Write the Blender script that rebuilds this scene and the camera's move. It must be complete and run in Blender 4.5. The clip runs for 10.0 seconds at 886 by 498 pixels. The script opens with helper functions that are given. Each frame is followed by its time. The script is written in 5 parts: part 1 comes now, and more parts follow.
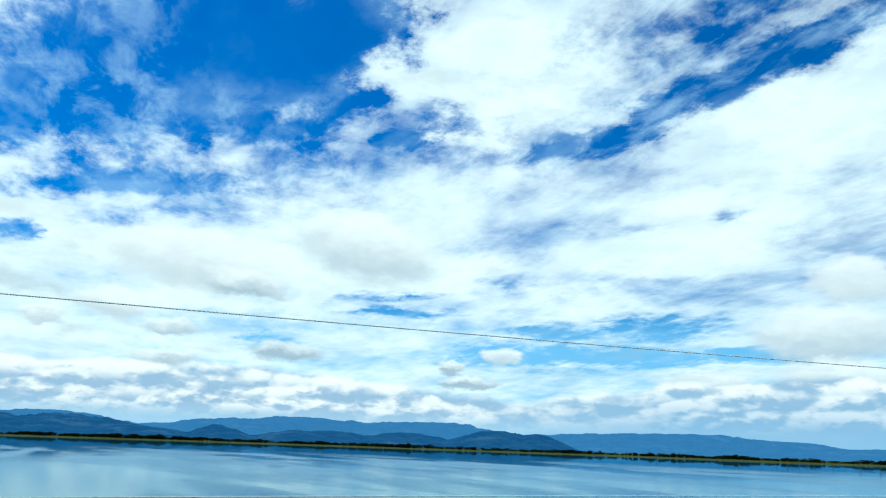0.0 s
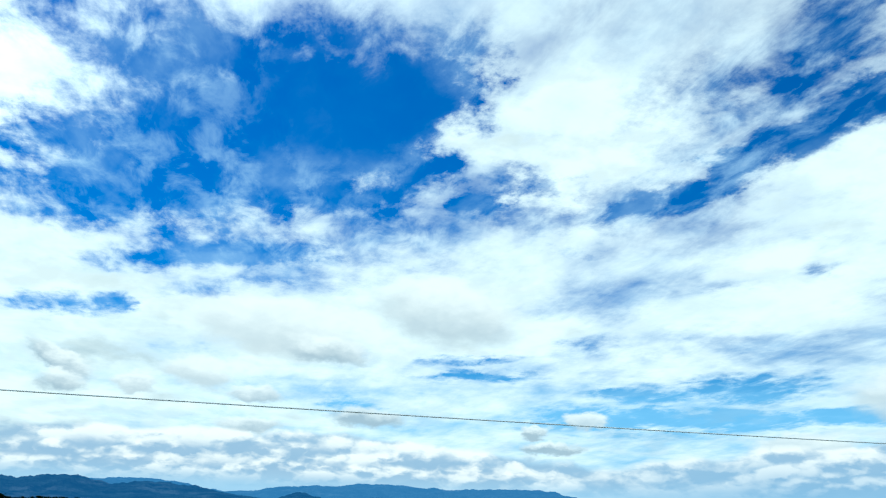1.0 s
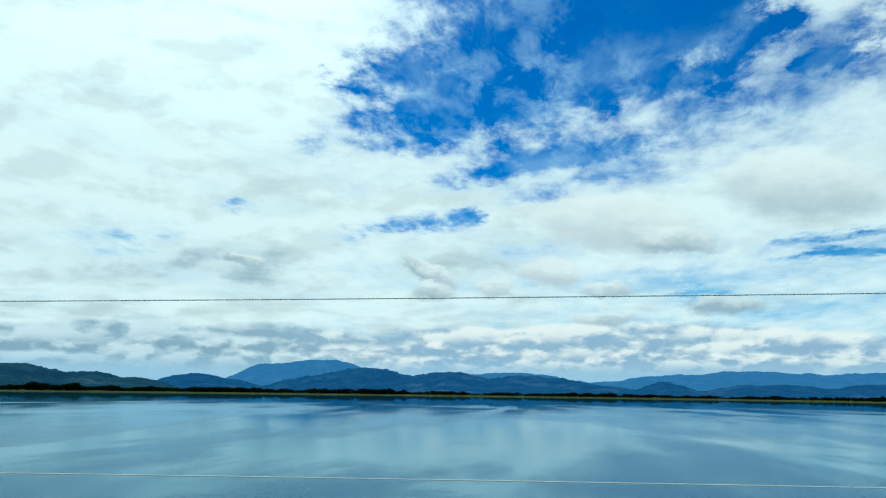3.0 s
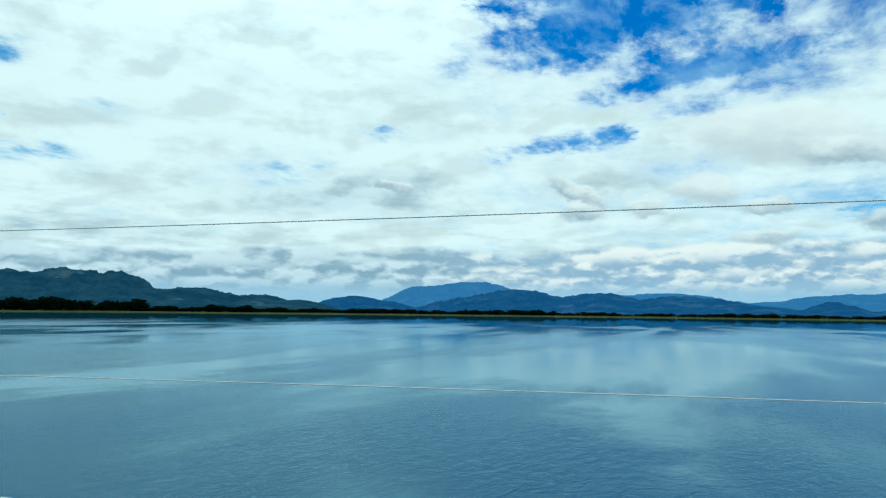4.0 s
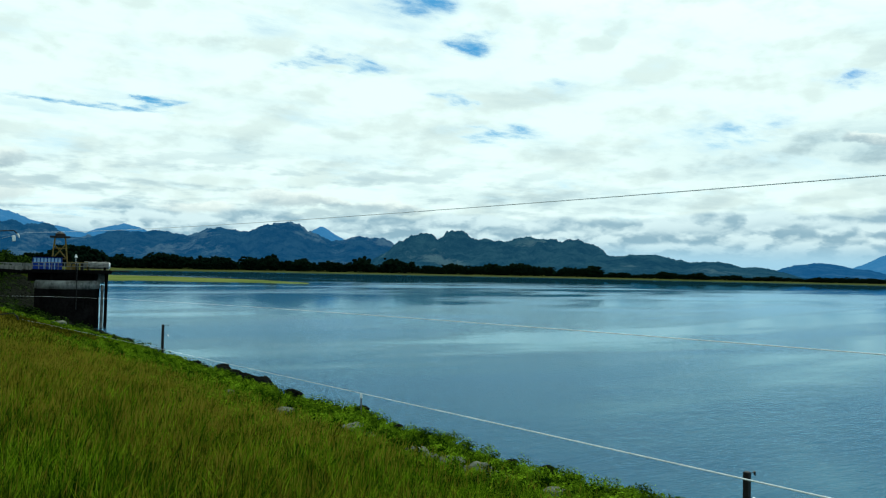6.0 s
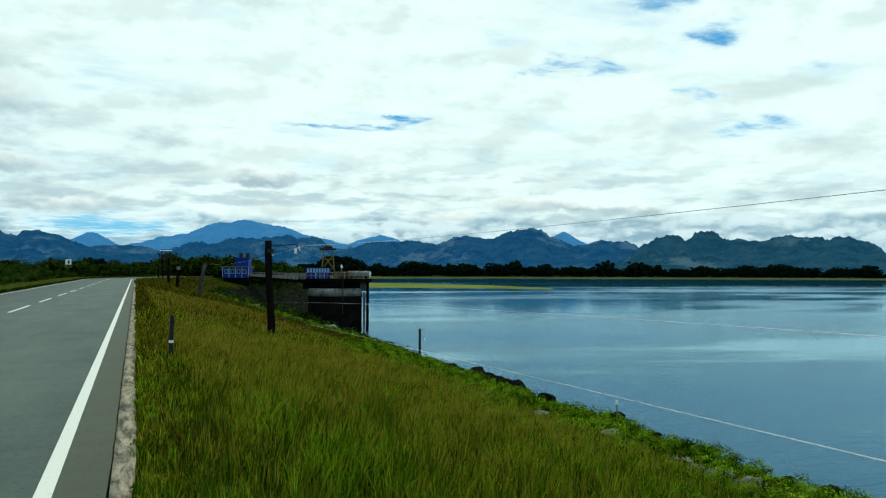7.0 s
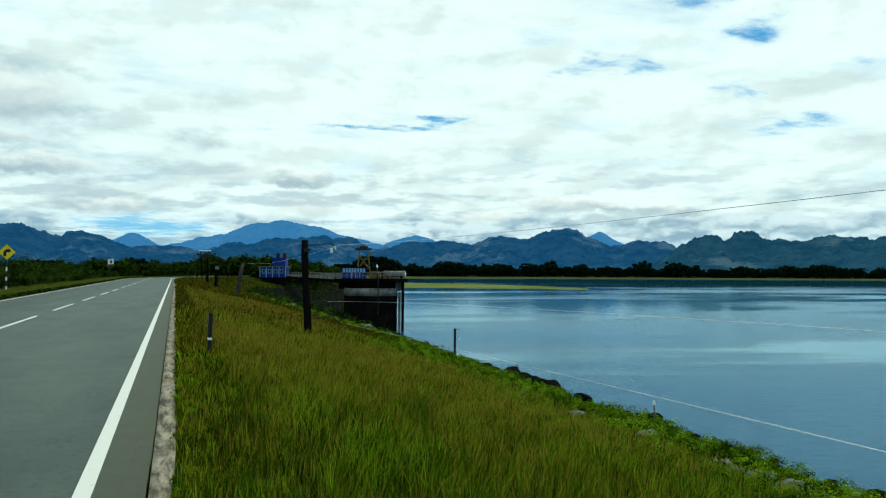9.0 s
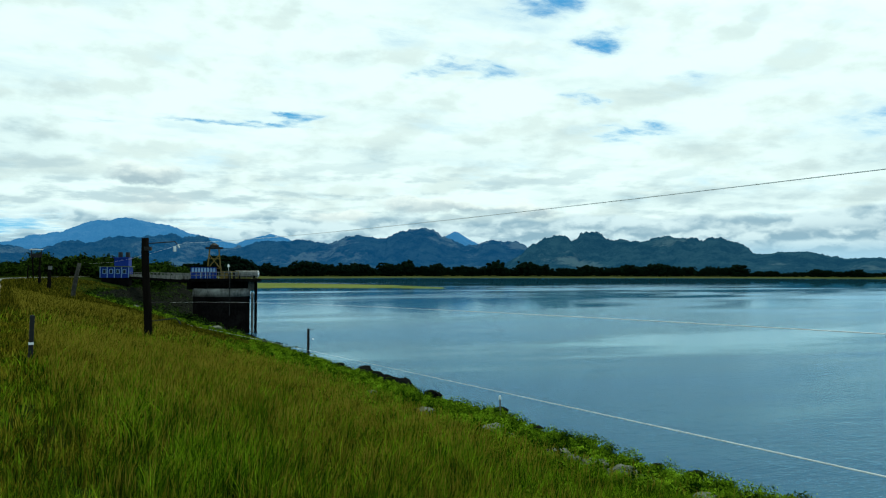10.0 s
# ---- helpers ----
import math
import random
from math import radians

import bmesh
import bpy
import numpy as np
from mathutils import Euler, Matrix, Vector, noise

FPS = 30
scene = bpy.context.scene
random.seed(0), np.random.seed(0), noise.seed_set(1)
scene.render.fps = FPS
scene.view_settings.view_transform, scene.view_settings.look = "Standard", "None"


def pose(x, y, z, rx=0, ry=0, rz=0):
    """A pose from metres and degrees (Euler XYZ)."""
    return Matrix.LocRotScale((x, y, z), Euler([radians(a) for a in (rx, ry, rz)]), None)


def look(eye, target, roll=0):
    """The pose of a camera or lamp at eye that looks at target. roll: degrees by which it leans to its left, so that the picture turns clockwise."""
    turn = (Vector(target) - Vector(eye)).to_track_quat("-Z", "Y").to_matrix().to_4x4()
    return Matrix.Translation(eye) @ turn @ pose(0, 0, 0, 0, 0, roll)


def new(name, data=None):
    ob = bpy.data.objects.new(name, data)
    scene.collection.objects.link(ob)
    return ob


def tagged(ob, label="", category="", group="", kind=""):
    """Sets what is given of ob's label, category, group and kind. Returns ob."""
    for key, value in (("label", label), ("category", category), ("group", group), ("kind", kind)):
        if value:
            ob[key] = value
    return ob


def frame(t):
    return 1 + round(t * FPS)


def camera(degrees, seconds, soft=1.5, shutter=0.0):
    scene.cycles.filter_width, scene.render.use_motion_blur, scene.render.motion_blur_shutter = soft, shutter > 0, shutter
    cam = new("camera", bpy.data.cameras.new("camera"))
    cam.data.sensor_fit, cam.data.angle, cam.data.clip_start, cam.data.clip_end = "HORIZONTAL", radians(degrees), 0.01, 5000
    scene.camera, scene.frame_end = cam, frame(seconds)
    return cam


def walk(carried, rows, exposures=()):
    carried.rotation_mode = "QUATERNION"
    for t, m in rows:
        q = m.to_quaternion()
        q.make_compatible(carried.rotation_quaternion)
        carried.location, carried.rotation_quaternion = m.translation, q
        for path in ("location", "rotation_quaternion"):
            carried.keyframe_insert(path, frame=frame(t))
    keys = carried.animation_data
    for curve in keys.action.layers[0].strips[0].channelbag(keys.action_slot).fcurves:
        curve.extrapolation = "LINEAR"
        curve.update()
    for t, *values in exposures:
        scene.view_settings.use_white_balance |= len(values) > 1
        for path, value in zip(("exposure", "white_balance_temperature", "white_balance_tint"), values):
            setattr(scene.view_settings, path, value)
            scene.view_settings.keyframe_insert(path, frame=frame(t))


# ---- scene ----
# The camera stands at the edge of a dam road and pans from the lake to the road.
# +Y runs along the road, +X points over the lake, the road surface is z = 0.
cam = camera(59.5, 10.0, soft=1.2)
ROAD_HEADING = 113.9      # the road's heading in the pan's own degrees
# seconds, yaw, pitch, roll, then the phone's shift to the lake, along the road and upwards
PAN = [
    (0.0, 0.0, 14.25, 2.0, 0.457, -0.684, -0.062), (0.5, 0.38, 18.31, 1.81, 0.434, -0.669, 0.055),
    (1.0, 6.11, 18.70, 2.09, 0.438, -0.626, 0.112), (1.5, 13.41, 18.62, 1.92, 0.45, -0.57, 0.125),
    (2.0, 19.14, 17.33, 1.75, 0.459, -0.523, 0.115), (2.5, 24.56, 14.96, 1.59, 0.47, -0.475, 0.105),
    (2.7, 27.52, 13.14, 1.24, 0.49, -0.455, 0.100), (3.8, 39.43, 5.25, 0.70, 0.61, -0.34, 0.060),
    (4.0, 42.11, 4.57, 0.72, 0.60, -0.316, 0.052), (4.5, 49.70, 3.27, 1.22, 0.55, -0.256, 0.036),
    (5.0, 56.48, 2.11, 1.55, 0.46, -0.203, 0.022), (5.5, 65.82, 1.61, 1.53, 0.35, -0.153, 0.015),
    (6.0, 74.50, 1.56, 1.32, 0.23, -0.091, 0.013), (6.2, 78.0, 1.56, 1.2, 0.18, -0.08, 0.01),
    (7.3, 95.85, 1.73, 0.05, 0.01, -0.02, 0.0), (7.5, 97.18, 1.73, -0.02, 0.0, -0.018, -0.004),
    (8.0, 98.20, 1.72, 0.13, -0.01, -0.016, -0.008), (8.5, 97.73, 1.67, 0.24, 0.0, -0.018, -0.015),
    (9.0, 94.87, 1.68, 0.38, 0.04, -0.022, -0.025), (9.5, 89.34, 1.68, 0.29, 0.13, -0.035, -0.035),
    (10.0, 84.34, 1.69, 0.18, 0.212, -0.048, -0.045),
]


def heading(a):
    """Unit vector on the ground at a degrees to the left of the road."""
    return Vector((-math.sin(radians(a)), math.cos(radians(a)), 0))


def stand(yaw, pitch, roll, ex, ey, ez):
    return pose(ex, ey, 1.5 + ez, 90 + pitch, 0, yaw - ROAD_HEADING) @ pose(0, 0, 0, 0, 0, roll)


walk(cam, [(t, stand(*row)) for t, *row in PAN], exposures=[
    (0.0, 0.05, 5800, 1), (1.5, 0.05, 5800, 1), (2.5, -0.22, 5750, -2), (4.0, -0.18, 5750, -3), (4.5, -0.12, 5800, -3),
    (5.0, 0.0, 6000, -2), (6.0, 0.0, 6180, 0), (10.0, 0.0, 6180, 0)])

# ---------------------------------------------------------------- node helpers


class Graph:
    """Builds a node tree."""

    def __init__(self, tree):
        self.tree = tree
        tree.nodes.clear()

    def put(self, sock, v):
        if isinstance(v, bpy.types.NodeSocket):
            self.tree.links.new(v, sock)
        elif v is not None:
            if isinstance(v, tuple) and sock.type == "RGBA" and len(v) == 3:
                v = (*v, 1.0)
            sock.default_value = v

    def node(self, kind):
        return self.tree.nodes.new(kind)

    def m(self, op, a, b=None, c=None, clamp=False):
        if clamp:
            return self.m("MINIMUM", self.m("MAXIMUM", self.m(op, a, b, c), 0.0), 1.0)
        n = self.node("ShaderNodeMath")
        n.operation = op
        self.put(n.inputs[0], a)
        self.put(n.inputs[1], b)
        self.put(n.inputs[2], c)
        return n.outputs[0]

    def v(self, op, a, b=None):
        n = self.node("ShaderNodeVectorMath")
        n.operation = op
        self.put(n.inputs[0], a)
        if op == "SCALE":
            self.put(n.inputs["Scale"], b)
        else:
            self.put(n.inputs[1], b)
        return n.outputs["Value"] if op in ("LENGTH", "DOT_PRODUCT", "DISTANCE") else n.outputs["Vector"]

    def xyz(self, x, y, z):
        n = self.node("ShaderNodeCombineXYZ")
        for i, q in enumerate((x, y, z)):
            self.put(n.inputs[i], q)
        return n.outputs[0]

    def vector(self, col):
        """A colour's channels as a vector."""
        n = self.node("ShaderNodeSeparateColor")
        self.put(n.inputs[0], col)
        return self.xyz(n.outputs[0], n.outputs[1], n.outputs[2])

    def split(self, vec):
        n = self.node("ShaderNodeSeparateXYZ")
        self.put(n.inputs[0], vec)
        return n.outputs[0], n.outputs[1], n.outputs[2]

    def noise(self, vec, scale, detail=4.0, rough=0.55, dist=0.0, color=False):
        n = self.node("ShaderNodeTexNoise")
        self.put(n.inputs["Vector"], vec)
        self.put(n.inputs["Scale"], scale)
        self.put(n.inputs["Detail"], detail)
        self.put(n.inputs["Roughness"], rough)
        self.put(n.inputs["Distortion"], dist)
        return n.outputs["Color"] if color else n.outputs["Fac"]

    def voronoi(self, vec, scale, feature="F1"):
        n = self.node("ShaderNodeTexVoronoi")
        n.feature = feature
        self.put(n.inputs["Vector"], vec)
        self.put(n.inputs["Scale"], scale)
        return n.outputs["Distance"]

    def ramp(self, x, a, b, lo=0.0, hi=1.0, smooth=True):
        n = self.node("ShaderNodeMapRange")
        n.interpolation_type, n.clamp = "SMOOTHSTEP" if smooth else "LINEAR", not smooth
        self.put(n.inputs[0], x)
        for i, q in enumerate((a, b, lo, hi)):
            self.put(n.inputs[i + 1], q)
        return n.outputs[0]

    def mix(self, fac, a, b):
        n = self.node("ShaderNodeMix")
        n.data_type = "RGBA"
        self.put(n.inputs[0], fac)
        self.put(n.inputs[6], a)
        self.put(n.inputs[7], b)
        return n.outputs[2]

    def blend(self, fac, a, b):
        """A mix of two vectors that stand for colours."""
        n = self.node("ShaderNodeMix")
        n.data_type = "VECTOR"
        self.put(n.inputs[0], fac)
        self.put(n.inputs[4], a)
        self.put(n.inputs[5], b)
        return n.outputs[1]

    def mapped(self, vec, loc=(0, 0, 0), rot=(0, 0, 0), scale=(1, 1, 1), kind="POINT"):
        n = self.node("ShaderNodeMapping")
        n.vector_type = kind
        self.put(n.inputs[0], vec)
        n.inputs[1].default_value, n.inputs[2].default_value, n.inputs[3].default_value = loc, rot, scale
        return n.outputs[0]

    def bump(self, height, strength=0.3, distance=0.02):
        n = self.node("ShaderNodeBump")
        self.put(n.inputs["Strength"], strength)
        self.put(n.inputs["Distance"], distance)
        self.put(n.inputs["Height"], height)
        return n.outputs[0]

    def here(self):
        """World position."""
        return self.node("ShaderNodeNewGeometry").outputs["Position"]

    def island(self):
        return self.node("ShaderNodeNewGeometry").outputs["Random Per Island"]

    def own(self):
        return self.node("ShaderNodeTexCoord").outputs["Object"]

    def lot(self):
        return self.node("ShaderNodeObjectInfo").outputs["Random"]


def material(name, build):
    mat = bpy.data.materials.new(name)
    mat.use_nodes = True
    g = Graph(mat.node_tree)
    out = g.node("ShaderNodeOutputMaterial")
    sh = g.node("ShaderNodeBsdfPrincipled")
    g.tree.links.new(sh.outputs[0], out.inputs[0])
    got = build(g)
    for key, val in got.items():
        g.put(sh.inputs[key], val)
    return mat


# ---------------------------------------------------------------- sky and sun
SUN_A, SUN_EL = -60.0, 58.0
# gaps of blue in the cloud sheet: heading, elevation, half width, half height (degrees), lean (degrees), strength
GAPS = [
    (-99.5, 28.5, 7.5, 5.0, -12, 2.1), (-101.0, 24.5, 5.0, 2.4, -20, 1.0), (-107.0, 30.0, 3.0, 3.5, 20, 1.1), (-92.5, 25.0, 5.0, 3.2, -30, 1.15),
    (-86.5, 25.5, 7.0, 4.5, -10, 0.95), (-82.0, 22.2, 6.0, 2.6, -8, 0.95), (-76.5, 23.6, 3.2, 1.4, 5, 1.0), (-88.0, 20.5, 8.0, 2.0, -8, 0.9),
    (-71.6, 18.2, 2.8, 1.2, 5, 0.6), (-77.0, 18.6, 4.0, 1.2, -5, 0.4), (-82.5, 31.0, 6.0, 3.0, 0, 0.8), (-112.6, 22.8, 2.8, 1.3, 10, 1.25), (-116.6, 20.6, 3.2, 1.3, -8, 0.7),
    (-134.5, 25.6, 4.5, 1.3, -22, 1.35), (-139.5, 26.3, 4.5, 1.3, -25, 1.2), (-144.5, 28.2, 4.0, 1.6, -25, 1.25), (-129.0, 29.5, 6.0, 2.2, -28, 0.55),
    (-136.5, 30.5, 7.0, 1.8, -28, 0.9), (-85.0, 27.5, 10.0, 6.0, 0, 0.55), (-92.0, 21.0, 9.0, 3.5, -10, 0.5), (-130.0, 23.5, 9.0, 1.5, -15, 0.5), (-104.0, 20.0, 8.0, 2.0, -10, 0.45), (-79.0, 20.5, 7.0, 3.5, -10, 0.25), (-90.0, 15.5, 9.0, 1.5, -10, 0.35), (-90.0, 27.5, 3.0, 3.0, -20, 0.5), (-110.0, 18.0, 8.0, 1.6, -8, 0.3),
    (-119.0, 26.5, 7.0, 3.4, -25, -1.2), (-140.0, 19.5, 9.0, 3.0, -20, -0.8), (-102.0, 13.0, 14.0, 3.0, 0, -0.5), (-112.0, 17.0, 10.0, 2.0, -15, -0.4), (-66.0, 22.0, 7.0, 8.0, 0, -0.6), (-124.0, 13.0, 10.0, 2.0, -8, -0.5), (-70.0, 27.0, 7.0, 4.0, 0, -0.4),
]
GAPS_LOW = [
    (-88.0, 16.6, 5.6, 0.75, -12, 1.3), (-95.5, 17.4, 3.8, 0.7, -8, 1.15), (-84.6, 13.0, 1.6, 0.5, -5, 0.9), (-80.2, 12.2, 4.6, 0.55, -9, 1.35), (-91.5, 14.9, 4.0, 0.5, -12, 0.6),
    (-125.8, 22.2, 5.2, 0.7, -10, 1.2), (-134.6, 16.4, 1.7, 0.5, -10, 1.35), (-129.2, 15.8, 2.4, 0.4, -6, 0.65), (-118.8, 11.7, 2.2, 0.8, -6, 1.15),
    (-110.8, 10.6, 3.4, 0.26, -4, 1.2), (-110.5, 9.4, 3.6, 0.26, -2, 1.1), (-122.2, 8.2, 3.0, 0.35, 0, 1.1), (-129.2, 8.7, 4.0, 0.75, 0, 1.5), (-121.5, 6.5, 6.0, 0.8, 0, 1.25),
    (-131.0, 6.6, 5.0, 0.5, 0, 1.15), (-136.8, 6.9, 2.6, 0.5, -4, 1.2), (-101.2, 7.0, 1.3, 0.6, 0, 1.0), (-66.8, 12.9, 2.2, 0.6, 0, 0.5), (-62.8, 27.2, 3.0, 1.5, 0, 0.6),
    (-110.8, 22.4, 2.0, 0.7, 0, 0.6), (-41.0, 16.3, 1.4, 0.7, 0, 1.25), (-37.0, 18.9, 2.0, 0.7, 0, 1.25), (-32.6, 14.6, 2.7, 0.55, 2, 1.2), (-29.0, 14.9, 1.2, 0.6, 0, 0.8),
    (-39.9, 12.5, 1.5, 0.6, 0, 1.0), (-43.4, 10.1, 2.2, 0.5, -3, 1.0), (-71.7, 17.9, 2.2, 0.7, 0, 0.2), (-60.8, 9.7, 3.0, 0.8, 0, 0.75), (-67.0, 13.0, 1.0, 0.5, 0, 0.7),
    (-18.7, 11.1, 1.6, 0.40, -12, 1.35), (-14.0, 10.4, 4.4, 0.20, 2, 1.0), (-46.0, 13.5, 2.0, 0.4, 0, 0.5), (-5.0, 12.4, 1.6, 0.5, 0, 0.4), (-4.5, 10.2, 1.5, 0.3, 0, 0.4),
    (2.0, 3.0, 4.6, 0.85, 0, 1.6), (-12.5, 3.4, 5.0, 0.25, 0, 0.6), (-26.0, 17.5, 3.0, 1.0, 0, 0.35),
]
# soft grey shade on the underside of the sheet
GREYS = [
    (-139.5, 9.6, 5.0, 2.4, -10, 0.75), (10.5, 11.3, 5.0, 2.0, 6, 0.8), (9.0, 6.9, 6.0, 0.9, 0, 0.8), (-0.5, 8.5, 3.5, 2.0, 20, 0.35), (-62.0, 8.0, 8.0, 1.2, 0, 0.4),
    (-117.0, 5.3, 2.2, 0.7, 0, 0.8), (-68.0, 8.9, 3.5, 1.1, 0, 0.5), (-48.0, 5.2, 9.0, 0.7, 0, 0.5), (-28.0, 8.5, 8.0, 0.8, 0, 0.35), (-86.0, 9.0, 4.0, 2.0, 0, 0.4), (4.6, 4.4, 4.0, 0.7, 0, 0.7),
]

world = bpy.data.worlds.new("sky")
scene.world = world
world.use_nodes = True
g = Graph(world.node_tree)
way = g.node("ShaderNodeTexCoord").outputs["Generated"]
dx, dy, dz = g.split(way)
deg = 180 / math.pi
head = g.m("MULTIPLY", g.m("ARCTAN2", g.m("MULTIPLY", dx, -1.0), dy), deg)
elev = g.m("MULTIPLY", g.m("ARCSINE", dz), deg)
den = g.m("ADD", g.m("MAXIMUM", dz, 0.0), 0.11)
sheet = g.xyz(g.m("DIVIDE", dx, den), g.m("DIVIDE", dy, den), 0.0)
plain = g.xyz(head, elev, 0.0)

sky = g.node("ShaderNodeTexSky")
sky.sky_type, sky.sun_disc = "NISHITA", False
sky.sun_elevation, sky.sun_rotation = radians(SUN_EL), radians(-SUN_A)
sky.air_density, sky.dust_density, sky.ozone_density = 1.0, 0.3, 3.0
tone = g.node("ShaderNodeHueSaturation")
g.put(tone.inputs["Color"], sky.outputs[0])
tone.inputs["Hue"].default_value = 0.508
tone.inputs["Saturation"].default_value = 1.75
tone.inputs["Value"].default_value = 0.094
blue = g.vector(tone.outputs[0])

# ragged edges: the map of headings is pulled about by noise
wob = g.v("SUBTRACT", g.vector(g.noise(sheet, 3.4, 7.0, 0.66, 0.0, True)), (0.5, 0.5, 0.5))
wide = g.v("ADD", plain, g.v("MULTIPLY", wob, (24.0, 9.0, 0.0)))
tight = g.v("ADD", plain, g.v("MULTIPLY", wob, (9.0, 2.6, 0.0)))


def blobs(rows, where, after=0.0):
    """Soft ellipses added up, one after the other."""
    x, y, z = g.split(where)
    total = after
    for a, e, w, h, lean, strength in rows:
        q = g.mapped(g.xyz(x, y, total), (a, e, 0), (0, 0, radians(lean)), (w, h, 1e6), "TEXTURE")
        total = g.m("ADD", total, g.ramp(g.v("LENGTH", q), 1.9, 0.1, 0.0, strength))
    return total


fluff = g.noise(sheet, 1.9, 7.0, 0.55, 0.2)
ribs = g.noise(g.mapped(sheet, (0, 0, 0), (0, 0, radians(35)), (2.0, 6.0, 1)), 1.3, 5.0, 0.55, 0.4)
flecks = g.noise(g.mapped(sheet, (0, 0, 0), (0, 0, radians(20)), (1.0, 1.7, 1)), 6.0, 7.0, 0.62, 0.3)
holes = blobs(GAPS_LOW, tight, blobs(GAPS, wide))
body = g.m("ADD", g.m("MULTIPLY", g.m("SUBTRACT", fluff, 0.5), 2.8), g.m("MULTIPLY", g.m("SUBTRACT", ribs, 0.5), 0.9))
body = g.m("ADD", body, g.m("MULTIPLY", g.m("SUBTRACT", flecks, 0.5), g.ramp(holes, 0.05, 0.9, 0.7, 3.3)))
# the sheet is closed on the sun's side and a little thinner away from it
sunward = g.v("DOT_PRODUCT", way, tuple(heading(-20) * math.cos(radians(15)) + Vector((0, 0, math.sin(radians(15))))))
thick = g.m("SUBTRACT", g.m("ADD", body, g.ramp(sunward, 0.05, 0.75, 0.10, 0.95)), holes)
veil = g.ramp(thick, -1.05, 0.95)


def shifted(ox, oy, fx, fy, seed):
    return g.xyz(g.m("MULTIPLY", g.m("ADD", head, ox), fx), g.m("MULTIPLY", g.m("ADD", elev, oy), fy), seed)


def relief(fx, fy, seed, gain, detail=7.0):
    """Sunlit swelling of cloud: bright where it stands out towards the sun, dim behind."""
    here = g.noise(shifted(0.0, 0.0, fx, fy, seed), 1.0, detail, 0.55)
    off = g.noise(shifted(0.10 / fx, 0.25 / fy, fx, fy, seed), 1.0, detail, 0.55)
    return here, g.m("ADD", 0.5, g.m("MULTIPLY", g.m("SUBTRACT", here, off), gain), None, True)


def billow(fx, fy, seed, gain, detail=3.0):
    """Heaped, rounded cloud: how far it bulges, and how its bulges catch the light from above."""
    def at(ox, oy):
        n = g.node("ShaderNodeTexVoronoi")
        n.feature, n.normalize = "SMOOTH_F1", True
        g.put(n.inputs["Vector"], g.v("ADD", shifted(ox, oy, fx, fy, seed), g.v("SCALE", cauli, 0.35)))
        for key, val in (("Scale", 1.0), ("Detail", detail), ("Roughness", 0.48), ("Lacunarity", 2.2), ("Smoothness", 0.25)):
            n.inputs[key].default_value = val
        return g.m("SUBTRACT", 1.0, n.outputs["Distance"])
    here = at(0.0, 0.0)
    return here, g.m("ADD", 0.5, g.m("MULTIPLY", g.m("SUBTRACT", here, at(0.10 / fx, 0.22 / fy)), gain), None, True)


cauli = g.v("SUBTRACT", g.vector(g.noise(g.mapped(plain, scale=(0.5, 0.9, 1)), 1.0, 5.0, 0.6, 0.0, True)), (0.5, 0.5, 0.5))

# light and shade on the sheet
shade = g.noise(sheet, 2.6, 6.0, 0.55, 0.3)
swell = relief(0.13, 0.27, 31.0, 3.0, 6.0)[1]
grey = g.m("ADD", g.m("MULTIPLY", blobs(GREYS, tight), g.ramp(swell, 0.75, 0.2, 0.5, 1.2)), g.ramp(shade, 0.48, 0.74, 0.0, 0.32))
grey = g.m("MULTIPLY", grey, g.ramp(thick, 0.1, 0.8))
sheet_tone = g.blend(g.m("MINIMUM", grey, 1.0), (0.93, 1.05, 1.02), (0.45, 0.60, 0.67))
glow = g.ramp(g.v("DOT_PRODUCT", way, tuple(heading(SUN_A) * math.cos(radians(SUN_EL)) + Vector((0, 0, math.sin(radians(SUN_EL)))))), 0.7, 1.0, 0.97, 1.4)
sheet_tone = g.v("SCALE", sheet_tone, glow)
sheet_tone = g.v("SCALE", sheet_tone, g.m("SUBTRACT", 1.03, g.m("MULTIPLY", g.ramp(swell, 0.60, 0.10), g.ramp(thick, 0.2, 0.9, 0.0, 0.15))))
# thin high haze over the blue
haze = g.ramp(g.noise(g.mapped(sheet, (3.1, 1.7, 0), (0, 0, radians(-25)), (1.0, 1.8, 1)), 2.4, 6.0, 0.55, 0.2), 0.42, 0.75, 0.0, 0.40)
haze = g.m("ADD", haze, g.m("MULTIPLY", g.ramp(flecks, 0.42, 0.68, 0.0, 0.45), g.ramp(fluff, 0.35, 0.55, 0.35, 1.0)))
haze = g.m("MULTIPLY", haze, g.ramp(blobs([(-100.5, 29.0, 8.0, 4.5, -12, 1.0)], tight), 0.75, 0.1, 0.06, 1.0))
blue = g.blend(haze, blue, (0.48, 0.74, 0.94))
blue = g.blend(g.ramp(head, -78.0, -55.0, 0.0, 0.45), blue, (0.16, 0.50, 0.72))
blue = g.blend(g.ramp(elev, 11.0, 6.5, 0.0, 0.75), blue, (0.23, 0.60, 0.92))
seen = g.blend(veil, blue, sheet_tone)

